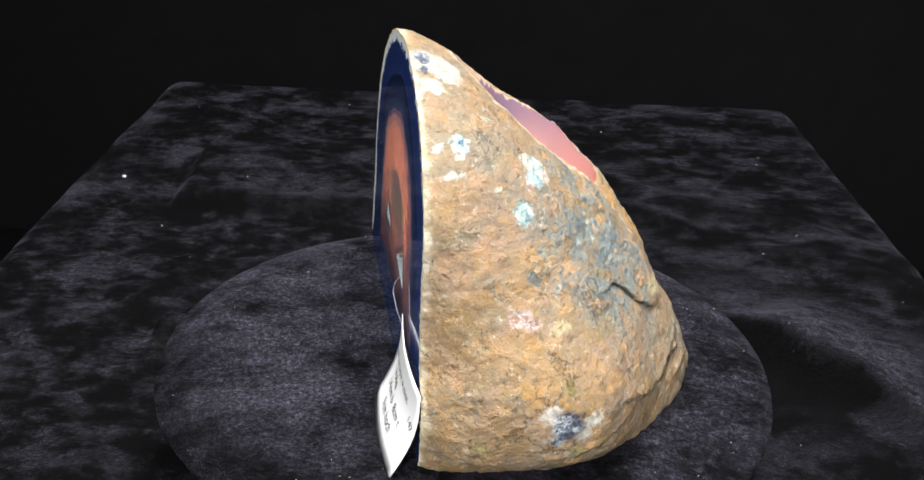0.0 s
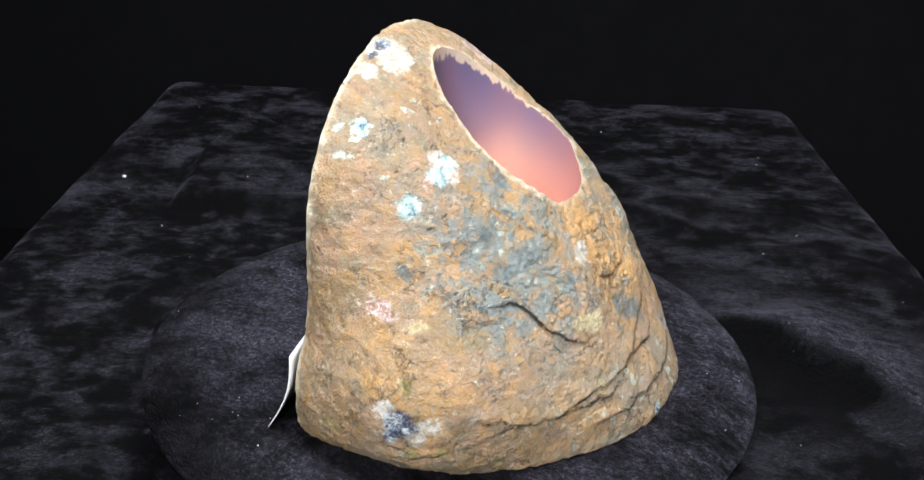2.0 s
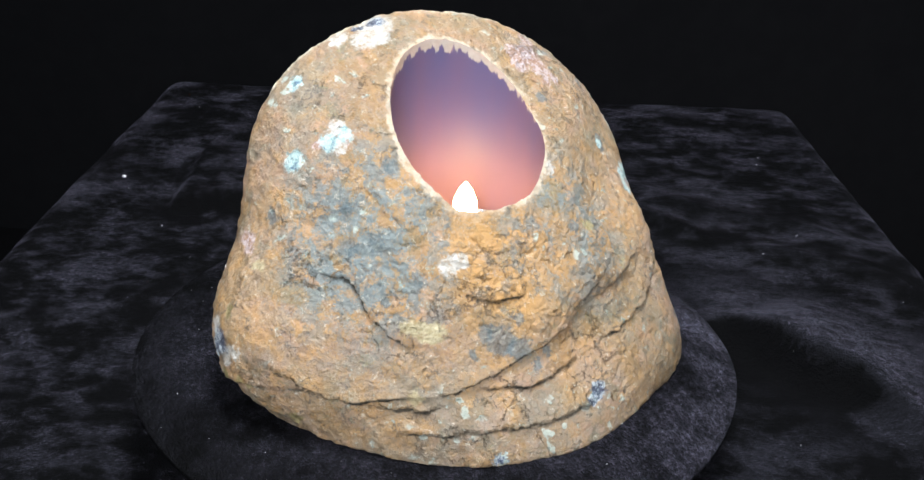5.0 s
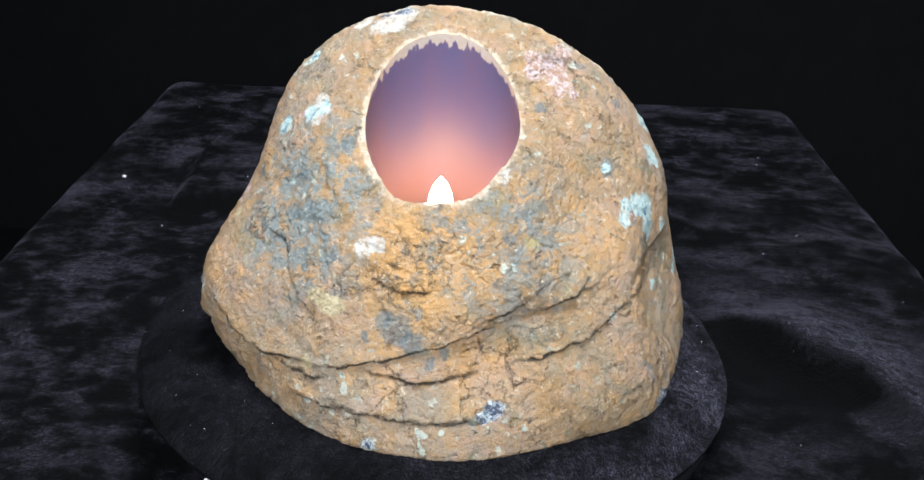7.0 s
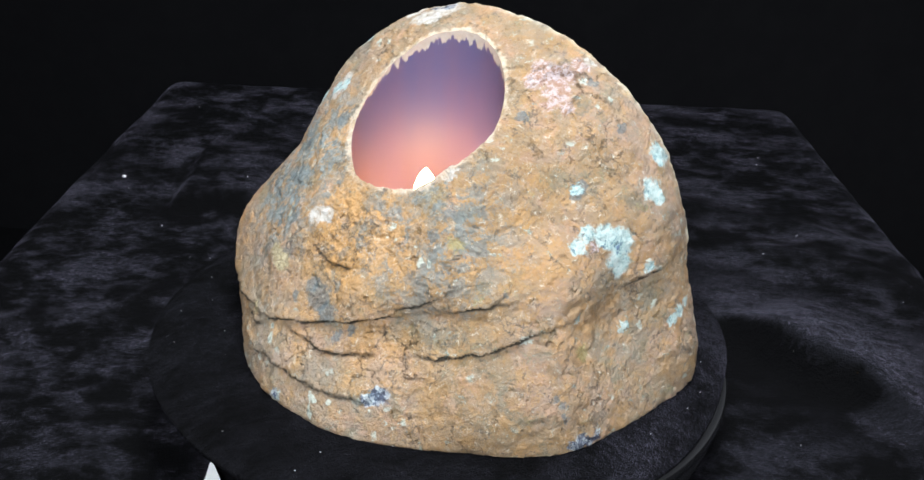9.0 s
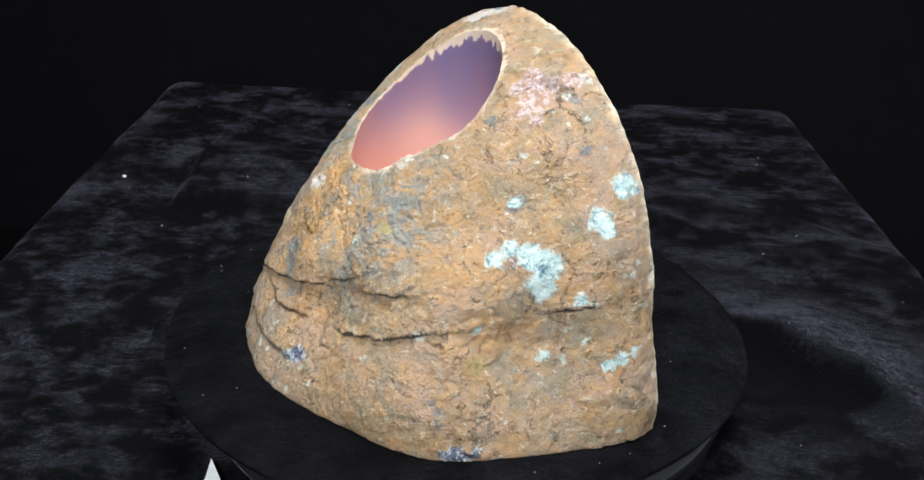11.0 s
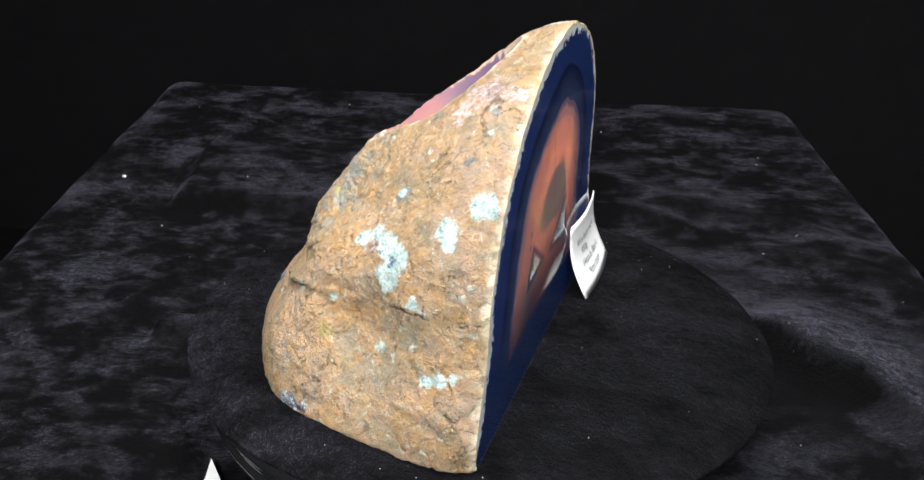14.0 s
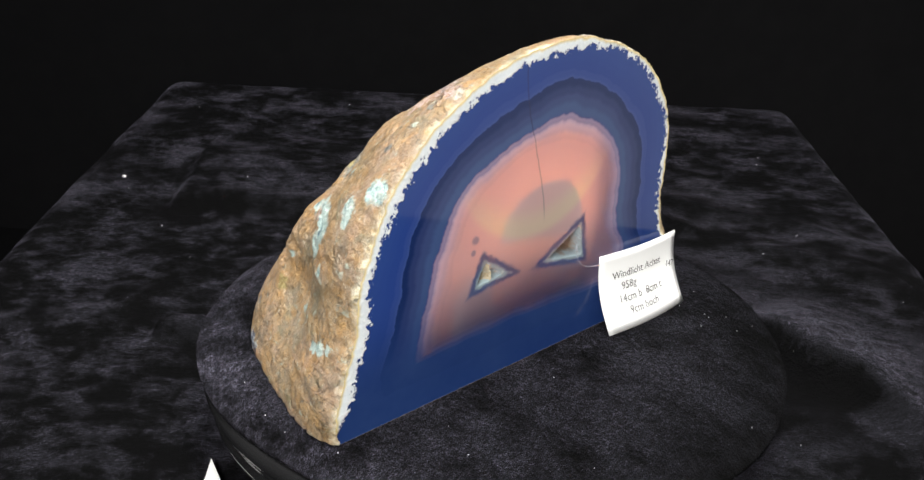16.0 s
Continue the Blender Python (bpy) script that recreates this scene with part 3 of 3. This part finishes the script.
# the lump's form: swellings of its reach round the core, from the broadest to the finest, in hundredths of a millimetre
FORM = np.array([4903, -203, -602, -112, -171, -548, -91, -536, -43, 256, -131, 34, 95, 33, 335, 40, -170, -76, 10, 205, 11, 100, 68, -84, -19, -230, -95, -60, -18, 32, 29, -36, -111, -21, -71, -37, 119, 123, 62, 127, 28, 19, 18, -91, -8, 61, -4, 141, 3, -154, 54, 30, 31, -2, -139, 0, -33, -14, 73, 68, -49, 23, -109, 48, 78, 23, -30, -74, -1, 10, -34, 76, 11, -11, -39, -19, -47, 29, -35, 61, -37])
ORDER = 8


def reach(ways):
    """How far the lump reaches from its core along each unit vector."""
    x, y, z = ways.T
    phi, flat = np.arctan2(y, x), np.sqrt(np.maximum(0, 1 - z * z))
    leg = {}
    for m in range(ORDER + 1):
        leg[m, m] = flat ** m * math.prod(range(1, 2 * m, 2))
        if m < ORDER:
            leg[m + 1, m] = (2 * m + 1) * z * leg[m, m]
        for k in range(m + 2, ORDER + 1):
            leg[k, m] = ((2 * k - 1) * z * leg[k - 1, m] - (k + m - 1) * leg[k - 2, m]) / (k - m)
    total, i = np.zeros(len(ways)), 0
    for k in range(ORDER + 1):
        for m in range(k + 1):
            size = math.sqrt((2 * k + 1) * math.factorial(k - m) / math.factorial(k + m) * (2 if m else 1))
            total += FORM[i] * size * leg[k, m] * np.cos(m * phi)
            i += 1
            if m:
                total += FORM[i] * size * leg[k, m] * np.sin(m * phi)
                i += 1
    return total * 1e-5


# bedding cracks: (heading, height) along each, and the step
BEDS = [
    ([(-1.75, 0.030), (-1.36, 0.052), (-1.09, 0.053), (-0.66, 0.068), (-0.16, 0.090), (0.18, 0.103), (0.60, 0.113), (0.85, 0.127), (1.14, 0.135), (1.51, 0.164), (1.62, 0.172)], 0.0062),
    ([(-0.55, 0.070), (-0.42, 0.066), (-0.10, 0.064), (0.21, 0.070), (0.54, 0.079), (0.79, 0.087), (1.05, 0.100), (1.31, 0.114), (1.46, 0.120), (1.71, 0.123), (1.88, 0.134), (2.3, 0.146)], 0.0052),
    ([(-1.50, 0.156), (-1.31, 0.150), (-1.17, 0.131), (-1.03, 0.114), (-0.85, 0.100)], 0.0040),
    ([(-1.70, 0.082), (-1.44, 0.073), (-1.22, 0.054), (-0.91, 0.047), (-0.65, 0.060)], 0.0036),
    ([(-0.10, 0.122), (0.22, 0.109), (0.52, 0.121), (0.76, 0.140), (1.05, 0.150)], 0.0030),
    ([(-0.95, 0.026), (-0.60, 0.034), (-0.20, 0.030), (0.30, 0.034)], 0.0028),
    ([(-0.75, 0.150), (-0.45, 0.135), (-0.10, 0.140)], 0.0026),
]


HEADINGS = np.linspace(-math.pi, math.pi, 721)
BED_HEIGHT = [np.interp(HEADINGS, [a for a, b in line], [b for a, b in line]).tolist() for line, step in BEDS]


def ledges(p):
    """The bedding cracks near a place: how far above the crack it lies, the crack's strength there and its step."""
    q = (p / UNIT) * 12
    phi, h = math.atan2(p.y - CORE.y, p.x - CORE.x), p.z / UNIT
    ragged = 0.0034 * noise.noise(q * 1.9 + Vector((5, 2, 1))) + 0.0026 * noise.noise(q * 5) + 0.0010 * noise.noise(q * 12)
    slot = int((phi + math.pi) / (2 * math.pi) * 720 + 0.5)
    for (line, step), heights in zip(BEDS, BED_HEIGHT):
        first, last = line[0][0], line[-1][0]
        gate = max(0.0, min(1.0, (phi - first) / 0.12)) * max(0.0, min(1.0, (last - phi) / 0.12))
        t = (h + ragged - heights[slot]) / 0.0024
        if gate > 0 and abs(t) < 40:
            yield t, gate * max(0.12, min(1.0, 0.62 + 1.8 * noise.noise(q * 1.3 + Vector((step * 9000, 0, 3))))), step


def roughness(p):
    """Lumps, ledges and pits of the weathered skin at a place on the lump, in metres."""
    q = (p / UNIT) * 12
    d = 0.0020 * noise.noise(q * 1.6) + 0.0018 * noise.noise(q * 3.4) + 0.0015 * noise.noise(q * 7.0) + 0.0011 * noise.noise(q * 14.0) + 0.0010 * noise.noise(q * 26) + 0.0007 * noise.noise(q * 48)
    d -= 0.0018 * max(0.0, 0.16 - abs(noise.noise(q * 3.4 + Vector((1, 7, 2))))) / 0.16 * max(0.0, noise.noise(q * 1.1 + Vector((9, 1, 4))) + 0.15) * 2
    for t, gate, step in ledges(p):
        d += 0.9 * step * gate * (math.exp(-t * 0.10) if t > 0 else -0.8 * math.exp(t * 0.35))
    return d * UNIT


def chain_of(edges):
    """The corners of an open run of edges, in order."""
    near = {}
    for e in edges:
        a, b = e.verts
        near.setdefault(a, []).append(b)
        near.setdefault(b, []).append(a)
    best, seen = [], set()
    for start in near:
        if start in seen or len(near[start]) > 1:
            continue
        run = [start]
        seen.add(start)
        while True:
            ahead = [v for v in near[run[-1]] if v not in seen]
            if not ahead:
                break
            run.append(ahead[0])
            seen.add(ahead[0])
        best = max(best, run, key=len)
    return best


def agate():
    rows, cols = 320, 560
    el = np.radians(np.linspace(-72, 88.5, rows + 1))
    az = np.linspace(0, 2 * math.pi, cols, endpoint=False)
    A, E = np.meshgrid(az, el)
    ways = np.stack([np.cos(E) * np.cos(A), np.cos(E) * np.sin(A), np.sin(E)], -1).reshape(-1, 3)
    far = reach(ways)
    solid = bmesh.new()
    verts = []
    for w, r in zip(ways, far):
        w = Vector(w)
        p = CORE + w * float(r)
        if p.x > FACE_X * UNIT - 0.006 and p.z > -0.006:
            p += w * roughness(p)
        verts.append(solid.verts.new(p))
    for j in range(rows):
        for i in range(cols):
            k = (i + 1) % cols
            solid.faces.new((verts[j * cols + i], verts[j * cols + k], verts[(j + 1) * cols + k], verts[(j + 1) * cols + i]))
    solid.faces.new(verts[-cols:])
    solid.faces.new(list(reversed(verts[:cols])))
    # saw off the face, then the foot
    saw = Vector((-1, 0, FACE_LEAN)).normalized()
    cuts = ((on_face(0, 0), saw), (Vector((0, 0, 0)), Vector((0, 0, -1))))
    for point, normal in cuts:
        bmesh.ops.bisect_plane(solid, geom=solid.verts[:] + solid.edges[:] + solid.faces[:], dist=1e-7, plane_co=point, plane_no=normal, clear_outer=True)
    rims = [chain_of([e for e in solid.edges if e.is_boundary and all(abs((v.co - point).dot(normal)) < 1e-6 for v in e.verts)]) for point, normal in cuts]
    edge_co = [v.co.copy() for v in rims[0]]
    for rim in rims:
        solid.faces.new(rim)
    bmesh.ops.recalc_face_normals(solid, faces=solid.faces[:])
    body = new("tmp_body", bpy.data.meshes.new("tmp_body"))
    solid.to_mesh(body.data)
    solid.free()
    # the drilled bore, slightly ragged at its lip
    c = at(HOLE_X, HOLE_U, FLOOR_H)
    bm = lathe(bmesh.new(), [(HOLE_R * UNIT, c.z + k * 0.004) for k in range(26)], 180, (c.x, c.y))
    bmesh.ops.recalc_face_normals(bm, faces=bm.faces[:])
    drill = new("tmp_drill", bpy.data.meshes.new("tmp_drill"))
    bm.to_mesh(drill.data)
    bm.free()
    mod = body.modifiers.new("bore", "BOOLEAN")
    mod.object, mod.operation, mod.solver = drill, "DIFFERENCE", "EXACT"
    bpy.context.view_layer.update()
    cut = bpy.data.meshes.new_from_object(body.evaluated_get(bpy.context.evaluated_depsgraph_get()))
    for ob in (body, drill):
        bpy.data.objects.remove(ob)

    stone = tagged(new("agate_tealight_holder"), "rough brown agate candle holder with polished blue cut face", "candle holder")
    rind, bore = bmesh.new(), bmesh.new()
    for target, want in ((rind, "rind"), (bore, "bore")):
        target.from_mesh(cut)
        drop = []
        for f in target.faces:
            m = f.calc_center_median()
            dist = math.hypot(m.x - c.x, m.y - c.y)
            kind = "rind"
            if dist < HOLE_R * UNIT + 0.0002 and m.z >= c.z - 0.0002 and (abs(f.normal.z) < 0.02 or m.z < c.z + 0.0005):
                kind = "bore"
            elif f.normal.x < -0.98 and len(f.verts) > 50:
                kind = "face"
            if kind != want:
                drop.append(f)
        bmesh.ops.delete(target, geom=drop, context="FACES")
    # shade of the bedding cracks, kept as a mask to paint dark
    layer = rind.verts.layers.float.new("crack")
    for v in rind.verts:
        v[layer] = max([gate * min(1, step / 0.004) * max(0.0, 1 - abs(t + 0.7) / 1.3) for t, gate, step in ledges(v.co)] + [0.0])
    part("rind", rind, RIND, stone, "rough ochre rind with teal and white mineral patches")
    # height of the lip above each point of the bore wall
    lip = {}
    for v in bore.verts:
        k = round(math.atan2(v.co.y - c.y, v.co.x - c.x) / (2 * math.pi) * 180)
        lip[k % 180] = max(lip.get(k % 180, 0), v.co.z)
    bmesh.ops.subdivide_edges(bore, edges=[e for e in bore.edges if abs(e.verts[0].co.z - e.verts[1].co.z) > 0.0015], cuts=3)
    layer = bore.verts.layers.float.new("lip")
    for v in bore.verts:
        k = round(math.atan2(v.co.y - c.y, v.co.x - c.x) / (2 * math.pi) * 180) % 180
        v[layer] = lip.get(k, 0.09) - v.co.z
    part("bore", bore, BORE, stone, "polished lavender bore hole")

    # polished face with two three-cornered cavities
    bm = bmesh.new()
    uvl = bm.loops.layers.uv.new("bands")
    pitl = bm.verts.layers.float.new("pit")
    heart = on_face(-0.012, 0.145)
    cavities = [[(0.067, 0.114), (0.0575, 0.137), (0.031, 0.118)], [(-0.034, 0.113), (-0.080, 0.139), (-0.086, 0.103)]]
    edge_co.append(edge_co[0])
    loop = []
    total = 0.0
    for p, q in zip(edge_co, edge_co[1:]):
        steps = max(1, int((q - p).length / 0.0012))
        for k in range(steps):
            loop.append(p.lerp(q, k / steps))
    rings_n = 84
    rings = []
    for k in range(rings_n):
        f = 1 - (k / rings_n)
        ring = []
        for p in loop:
            w = heart + (p - heart) * f
            depth = -1.0
            for tri in cavities:
                pts = [on_face(a, b) for a, b in tri]
                area = (pts[1].y - pts[0].y) * (pts[2].z - pts[0].z) - (pts[1].z - pts[0].z) * (pts[2].y - pts[0].y)
                best = 1.0
                for a, b in zip(pts, pts[1:] + pts[:1]):
                    e = (b - a).normalized()
                    best = min(best, math.copysign(1, area) * (e.y * (w.z - a.z) - e.z * (w.y - a.y)))
                depth = max(depth, best)
            v = bm.verts.new(w)
            v[pitl] = max(depth, -0.02)
            v.co.x += 0.007 * min(1, max(0, depth / 0.0022)) ** 0.8
            ring.append(v)
        rings.append(ring)
    n = len(loop)
    centre = bm.verts.new(heart)
    centre[pitl] = -0.02
    for k, (a, b) in enumerate(zip(rings, rings[1:])):
        for i in range(n):
            f = bm.faces.new((a[i], a[(i + 1) % n], b[(i + 1) % n], b[i]))
            for lp, (uu, rr) in zip(f.loops, ((i, k), (i + 1, k), (i + 1, k + 1), (i, k + 1))):
                lp[uvl].uv = (uu / n, rr / rings_n)
    for i in range(n):
        f = bm.faces.new((rings[-1][i], rings[-1][(i + 1) % n], centre))
        for lp in f.loops:
            lp[uvl].uv = (i / n, 0.99)
    part("cut_face", bm, FACE, stone, "polished blue and pink banded cut face", smooth=False)
    return stone


def tea_light():
    c = at(HOLE_X, HOLE_U, FLOOR_H)
    z = c.z + 0.0003
    thing = tagged(new("tea_light"), "lit tea light standing inside the drilled agate", "candle")
    part("cup", lathe(bmesh.new(), [(0.0175, z), (0.0185, z + 0.001), (0.0188, z + 0.012), (0.0184, z + 0.012), (0.018, z + 0.003), (0.001, z + 0.003)], 48, (c.x, c.y)), METAL, thing, "thin aluminium cup")
    part("wax", lathe(bmesh.new(), [(0.0178, z + 0.0032), (0.0178, z + 0.009), (0.014, z + 0.0085), (0.001, z + 0.0085)], 48, (c.x, c.y)), WAX, thing)
    part("wick", lathe(bmesh.new(), [(0.0006, z + 0.008), (0.0006, z + 0.0175)], 8, (c.x, c.y)), INK, thing)
    f0 = z + 0.0155
    part("flame", lathe(bmesh.new(), [(0.0006, f0), (0.0020, f0 + 0.0015), (0.0033, f0 + 0.004), (0.0031, f0 + 0.007), (0.0019, f0 + 0.0100), (0.0003, f0 + 0.0122)], 16, (c.x, c.y)), FLAME, thing, "yellow candle flame")
    return thing


# ---- price tag ----
# corners, hanging from the middle of its top edge
TAG = [at(0, 0.068, 0.003), at(0, -0.067, -0.002), at(-0.0260, -0.068, -0.0880), at(-0.0260, 0.067, -0.0880)]
TAG_TOP = (-0.0890, -0.184, 0.0885)


def tag_point(a, b, lift=0.0):
    """A point of the curled tag: a across, b downwards, both 0..1."""
    top, low = TAG[0].lerp(TAG[1], a), TAG[3].lerp(TAG[2], a)
    p = top.lerp(low, b)
    p.x += 0.0020 * math.sin(math.pi * b) - lift
    p.x -= 0.0012 * math.sin(math.pi * a)
    return p


def tag_text(body, a, b, size, parent, turned=0.0):
    curve = bpy.data.curves.new("tmp_text", "FONT")
    curve.body, curve.size, curve.resolution_u = body, 1.0, 2
    ob = new("tmp_text", curve)
    bpy.context.view_layer.update()
    me = bpy.data.meshes.new_from_object(ob.evaluated_get(bpy.context.evaluated_depsgraph_get()))
    bpy.data.objects.remove(ob)
    c, s = math.cos(radians(turned)), math.sin(radians(turned))
    bm = bmesh.new()
    bm.from_mesh(me)
    for v in bm.verts:
        x, y = (v.co.x * c - v.co.y * s) * size, (v.co.x * s + v.co.y * c) * size
        v.co = tag_point(a + x / 0.036, b - y / 0.024, 0.0004)
    part("lettering", bm, INK, parent, smooth=False)


def price_tag():
    tag = tagged(new("price_tag"), "white paper price tag tied to the stone", "price tag")
    bm = bmesh.new()
    front = [[bm.verts.new(tag_point(i / 14, j / 10)) for i in range(15)] for j in range(11)]
    back = [[bm.verts.new(tag_point(i / 14, j / 10, -0.0003)) for i in range(15)] for j in range(11)]
    for g in (front, back):
        for j in range(10):
            for i in range(14):
                bm.faces.new((g[j][i], g[j][i + 1], g[j + 1][i + 1], g[j + 1][i]))
    rim = [(0, i) for i in range(14)] + [(j, 14) for j in range(10)] + [(10, i) for i in range(14, 0, -1)] + [(j, 0) for j in range(10, 0, -1)]
    for (j, i), (jj, ii) in zip(rim, rim[1:] + rim[:1]):
        bm.faces.new((front[j][i], front[jj][ii], back[jj][ii], back[j][i]))
    part("card", bm, PAPER, tag)
    for body, a, b, size in (("Windlicht Achat", 0.14, 0.36, 0.0034), ("958g", 0.24, 0.52, 0.0034), ("14cm b  8cm t", 0.19, 0.68, 0.0034), ("9cm hoch", 0.29, 0.84, 0.0034)):
        tag_text(body, a, b, size, tag)
    tag_text("147", 0.84, 0.46, 0.0030, tag, -14)
    curve = bpy.data.curves.new("thread", "CURVE")
    curve.dimensions, curve.bevel_depth, curve.bevel_resolution = "3D", 0.00007, 2
    sp = curve.splines.new("BEZIER")
    pts = [at(0.006, 0.105, 0.030), at(-0.004, 0.108, 0.012), at(-0.004, 0.096, 0.002), tag_point(0.03, 0.1)]
    sp.bezier_points.add(len(pts) - 1)
    for bp, p in zip(sp.bezier_points, pts):
        bp.co, bp.handle_left_type, bp.handle_right_type = p, "AUTO", "AUTO"
    ob = new("thread", curve)
    curve.materials.append(THREAD)
    ob.parent = tag
    tagged(ob, "thin clear nylon thread")
    return tag


def paper_slip():
    slip = tagged(new("paper_slip"), "corner of a white paper slip under the turntable", "paper")
    bm = bmesh.new()
    z = 0.003
    pts = [(-0.0697, -0.0301), (-0.0690, -0.0450), (-0.0600, -0.0480)]
    top = [bm.verts.new((x, y, z)) for x, y in pts]
    low = [bm.verts.new((x, y, z - 0.0004)) for x, y in pts]
    bm.faces.new(top)
    bm.faces.new(low)
    for k in range(3):
        bm.faces.new((top[k], top[(k + 1) % 3], low[(k + 1) % 3], low[k]))
    part("sheet", bm, PAPER, slip, smooth=False)


def lint():
    """Crumbs of white lint on the cloth."""
    rnd = random.Random(4)
    places = [(-0.160, 0.1695, 0.0009)] + [(rnd.uniform(-0.17, 0.17), rnd.uniform(-0.08, 0.3), rnd.uniform(0.0001, 0.00028)) for _ in range(46)]
    bm = bmesh.new()
    for x, y, r in places:
        m = Matrix.Translation((x, y, cloth_height(x, y) + r * 0.6)) @ Euler((rnd.random(), rnd.random(), 3 * rnd.random())).to_matrix().to_4x4() @ Matrix.Diagonal((1.3, 0.9, 0.8, 1))
        bmesh.ops.create_icosphere(bm, subdivisions=1, radius=r, matrix=m)
    ob = part("lint", bm, LINT)
    tagged(ob, "tiny white crumbs of lint on black velvet", "lint", kind="stuff")
    bm = bmesh.new()
    for _ in range(55):
        a, d, r = rnd.uniform(0, 6.283), 0.083 * math.sqrt(rnd.random()), rnd.uniform(0.00006, 0.00015)
        x, y = d * math.cos(a), d * math.sin(a) - 0.01
        bmesh.ops.create_icosphere(bm, subdivisions=1, radius=r, matrix=Matrix.Translation((x, y, DECK + r * 0.5)))
    ob = part("lint", bm, LINT)
    return tagged(ob, "tiny white crumbs of lint on the velvet pad", "lint", kind="stuff")


room()
table()
PLATTER, DISC = turntable()
STONE = agate()
CANDLE = tea_light()
PRICE = price_tag()
paper_slip()
DUST = lint()


def motions():
    times = [0.5 * k for k in range(33)]
    spin = [(t, pose(0, 0, 0, 0, 0, turn(t))) for t in times]
    on_deck = [(t, pose(0, 0, DECK, 0, 0, turn(t) + FACE_TURN)) for t in times]
    for thing in (PLATTER, DISC, DUST):
        walk(thing, spin)
    for thing in (STONE, CANDLE):
        walk(thing, on_deck)
    walk(PRICE, [(t, m @ pose(*at(*TAG_TOP))) for t, m in on_deck])


motions()
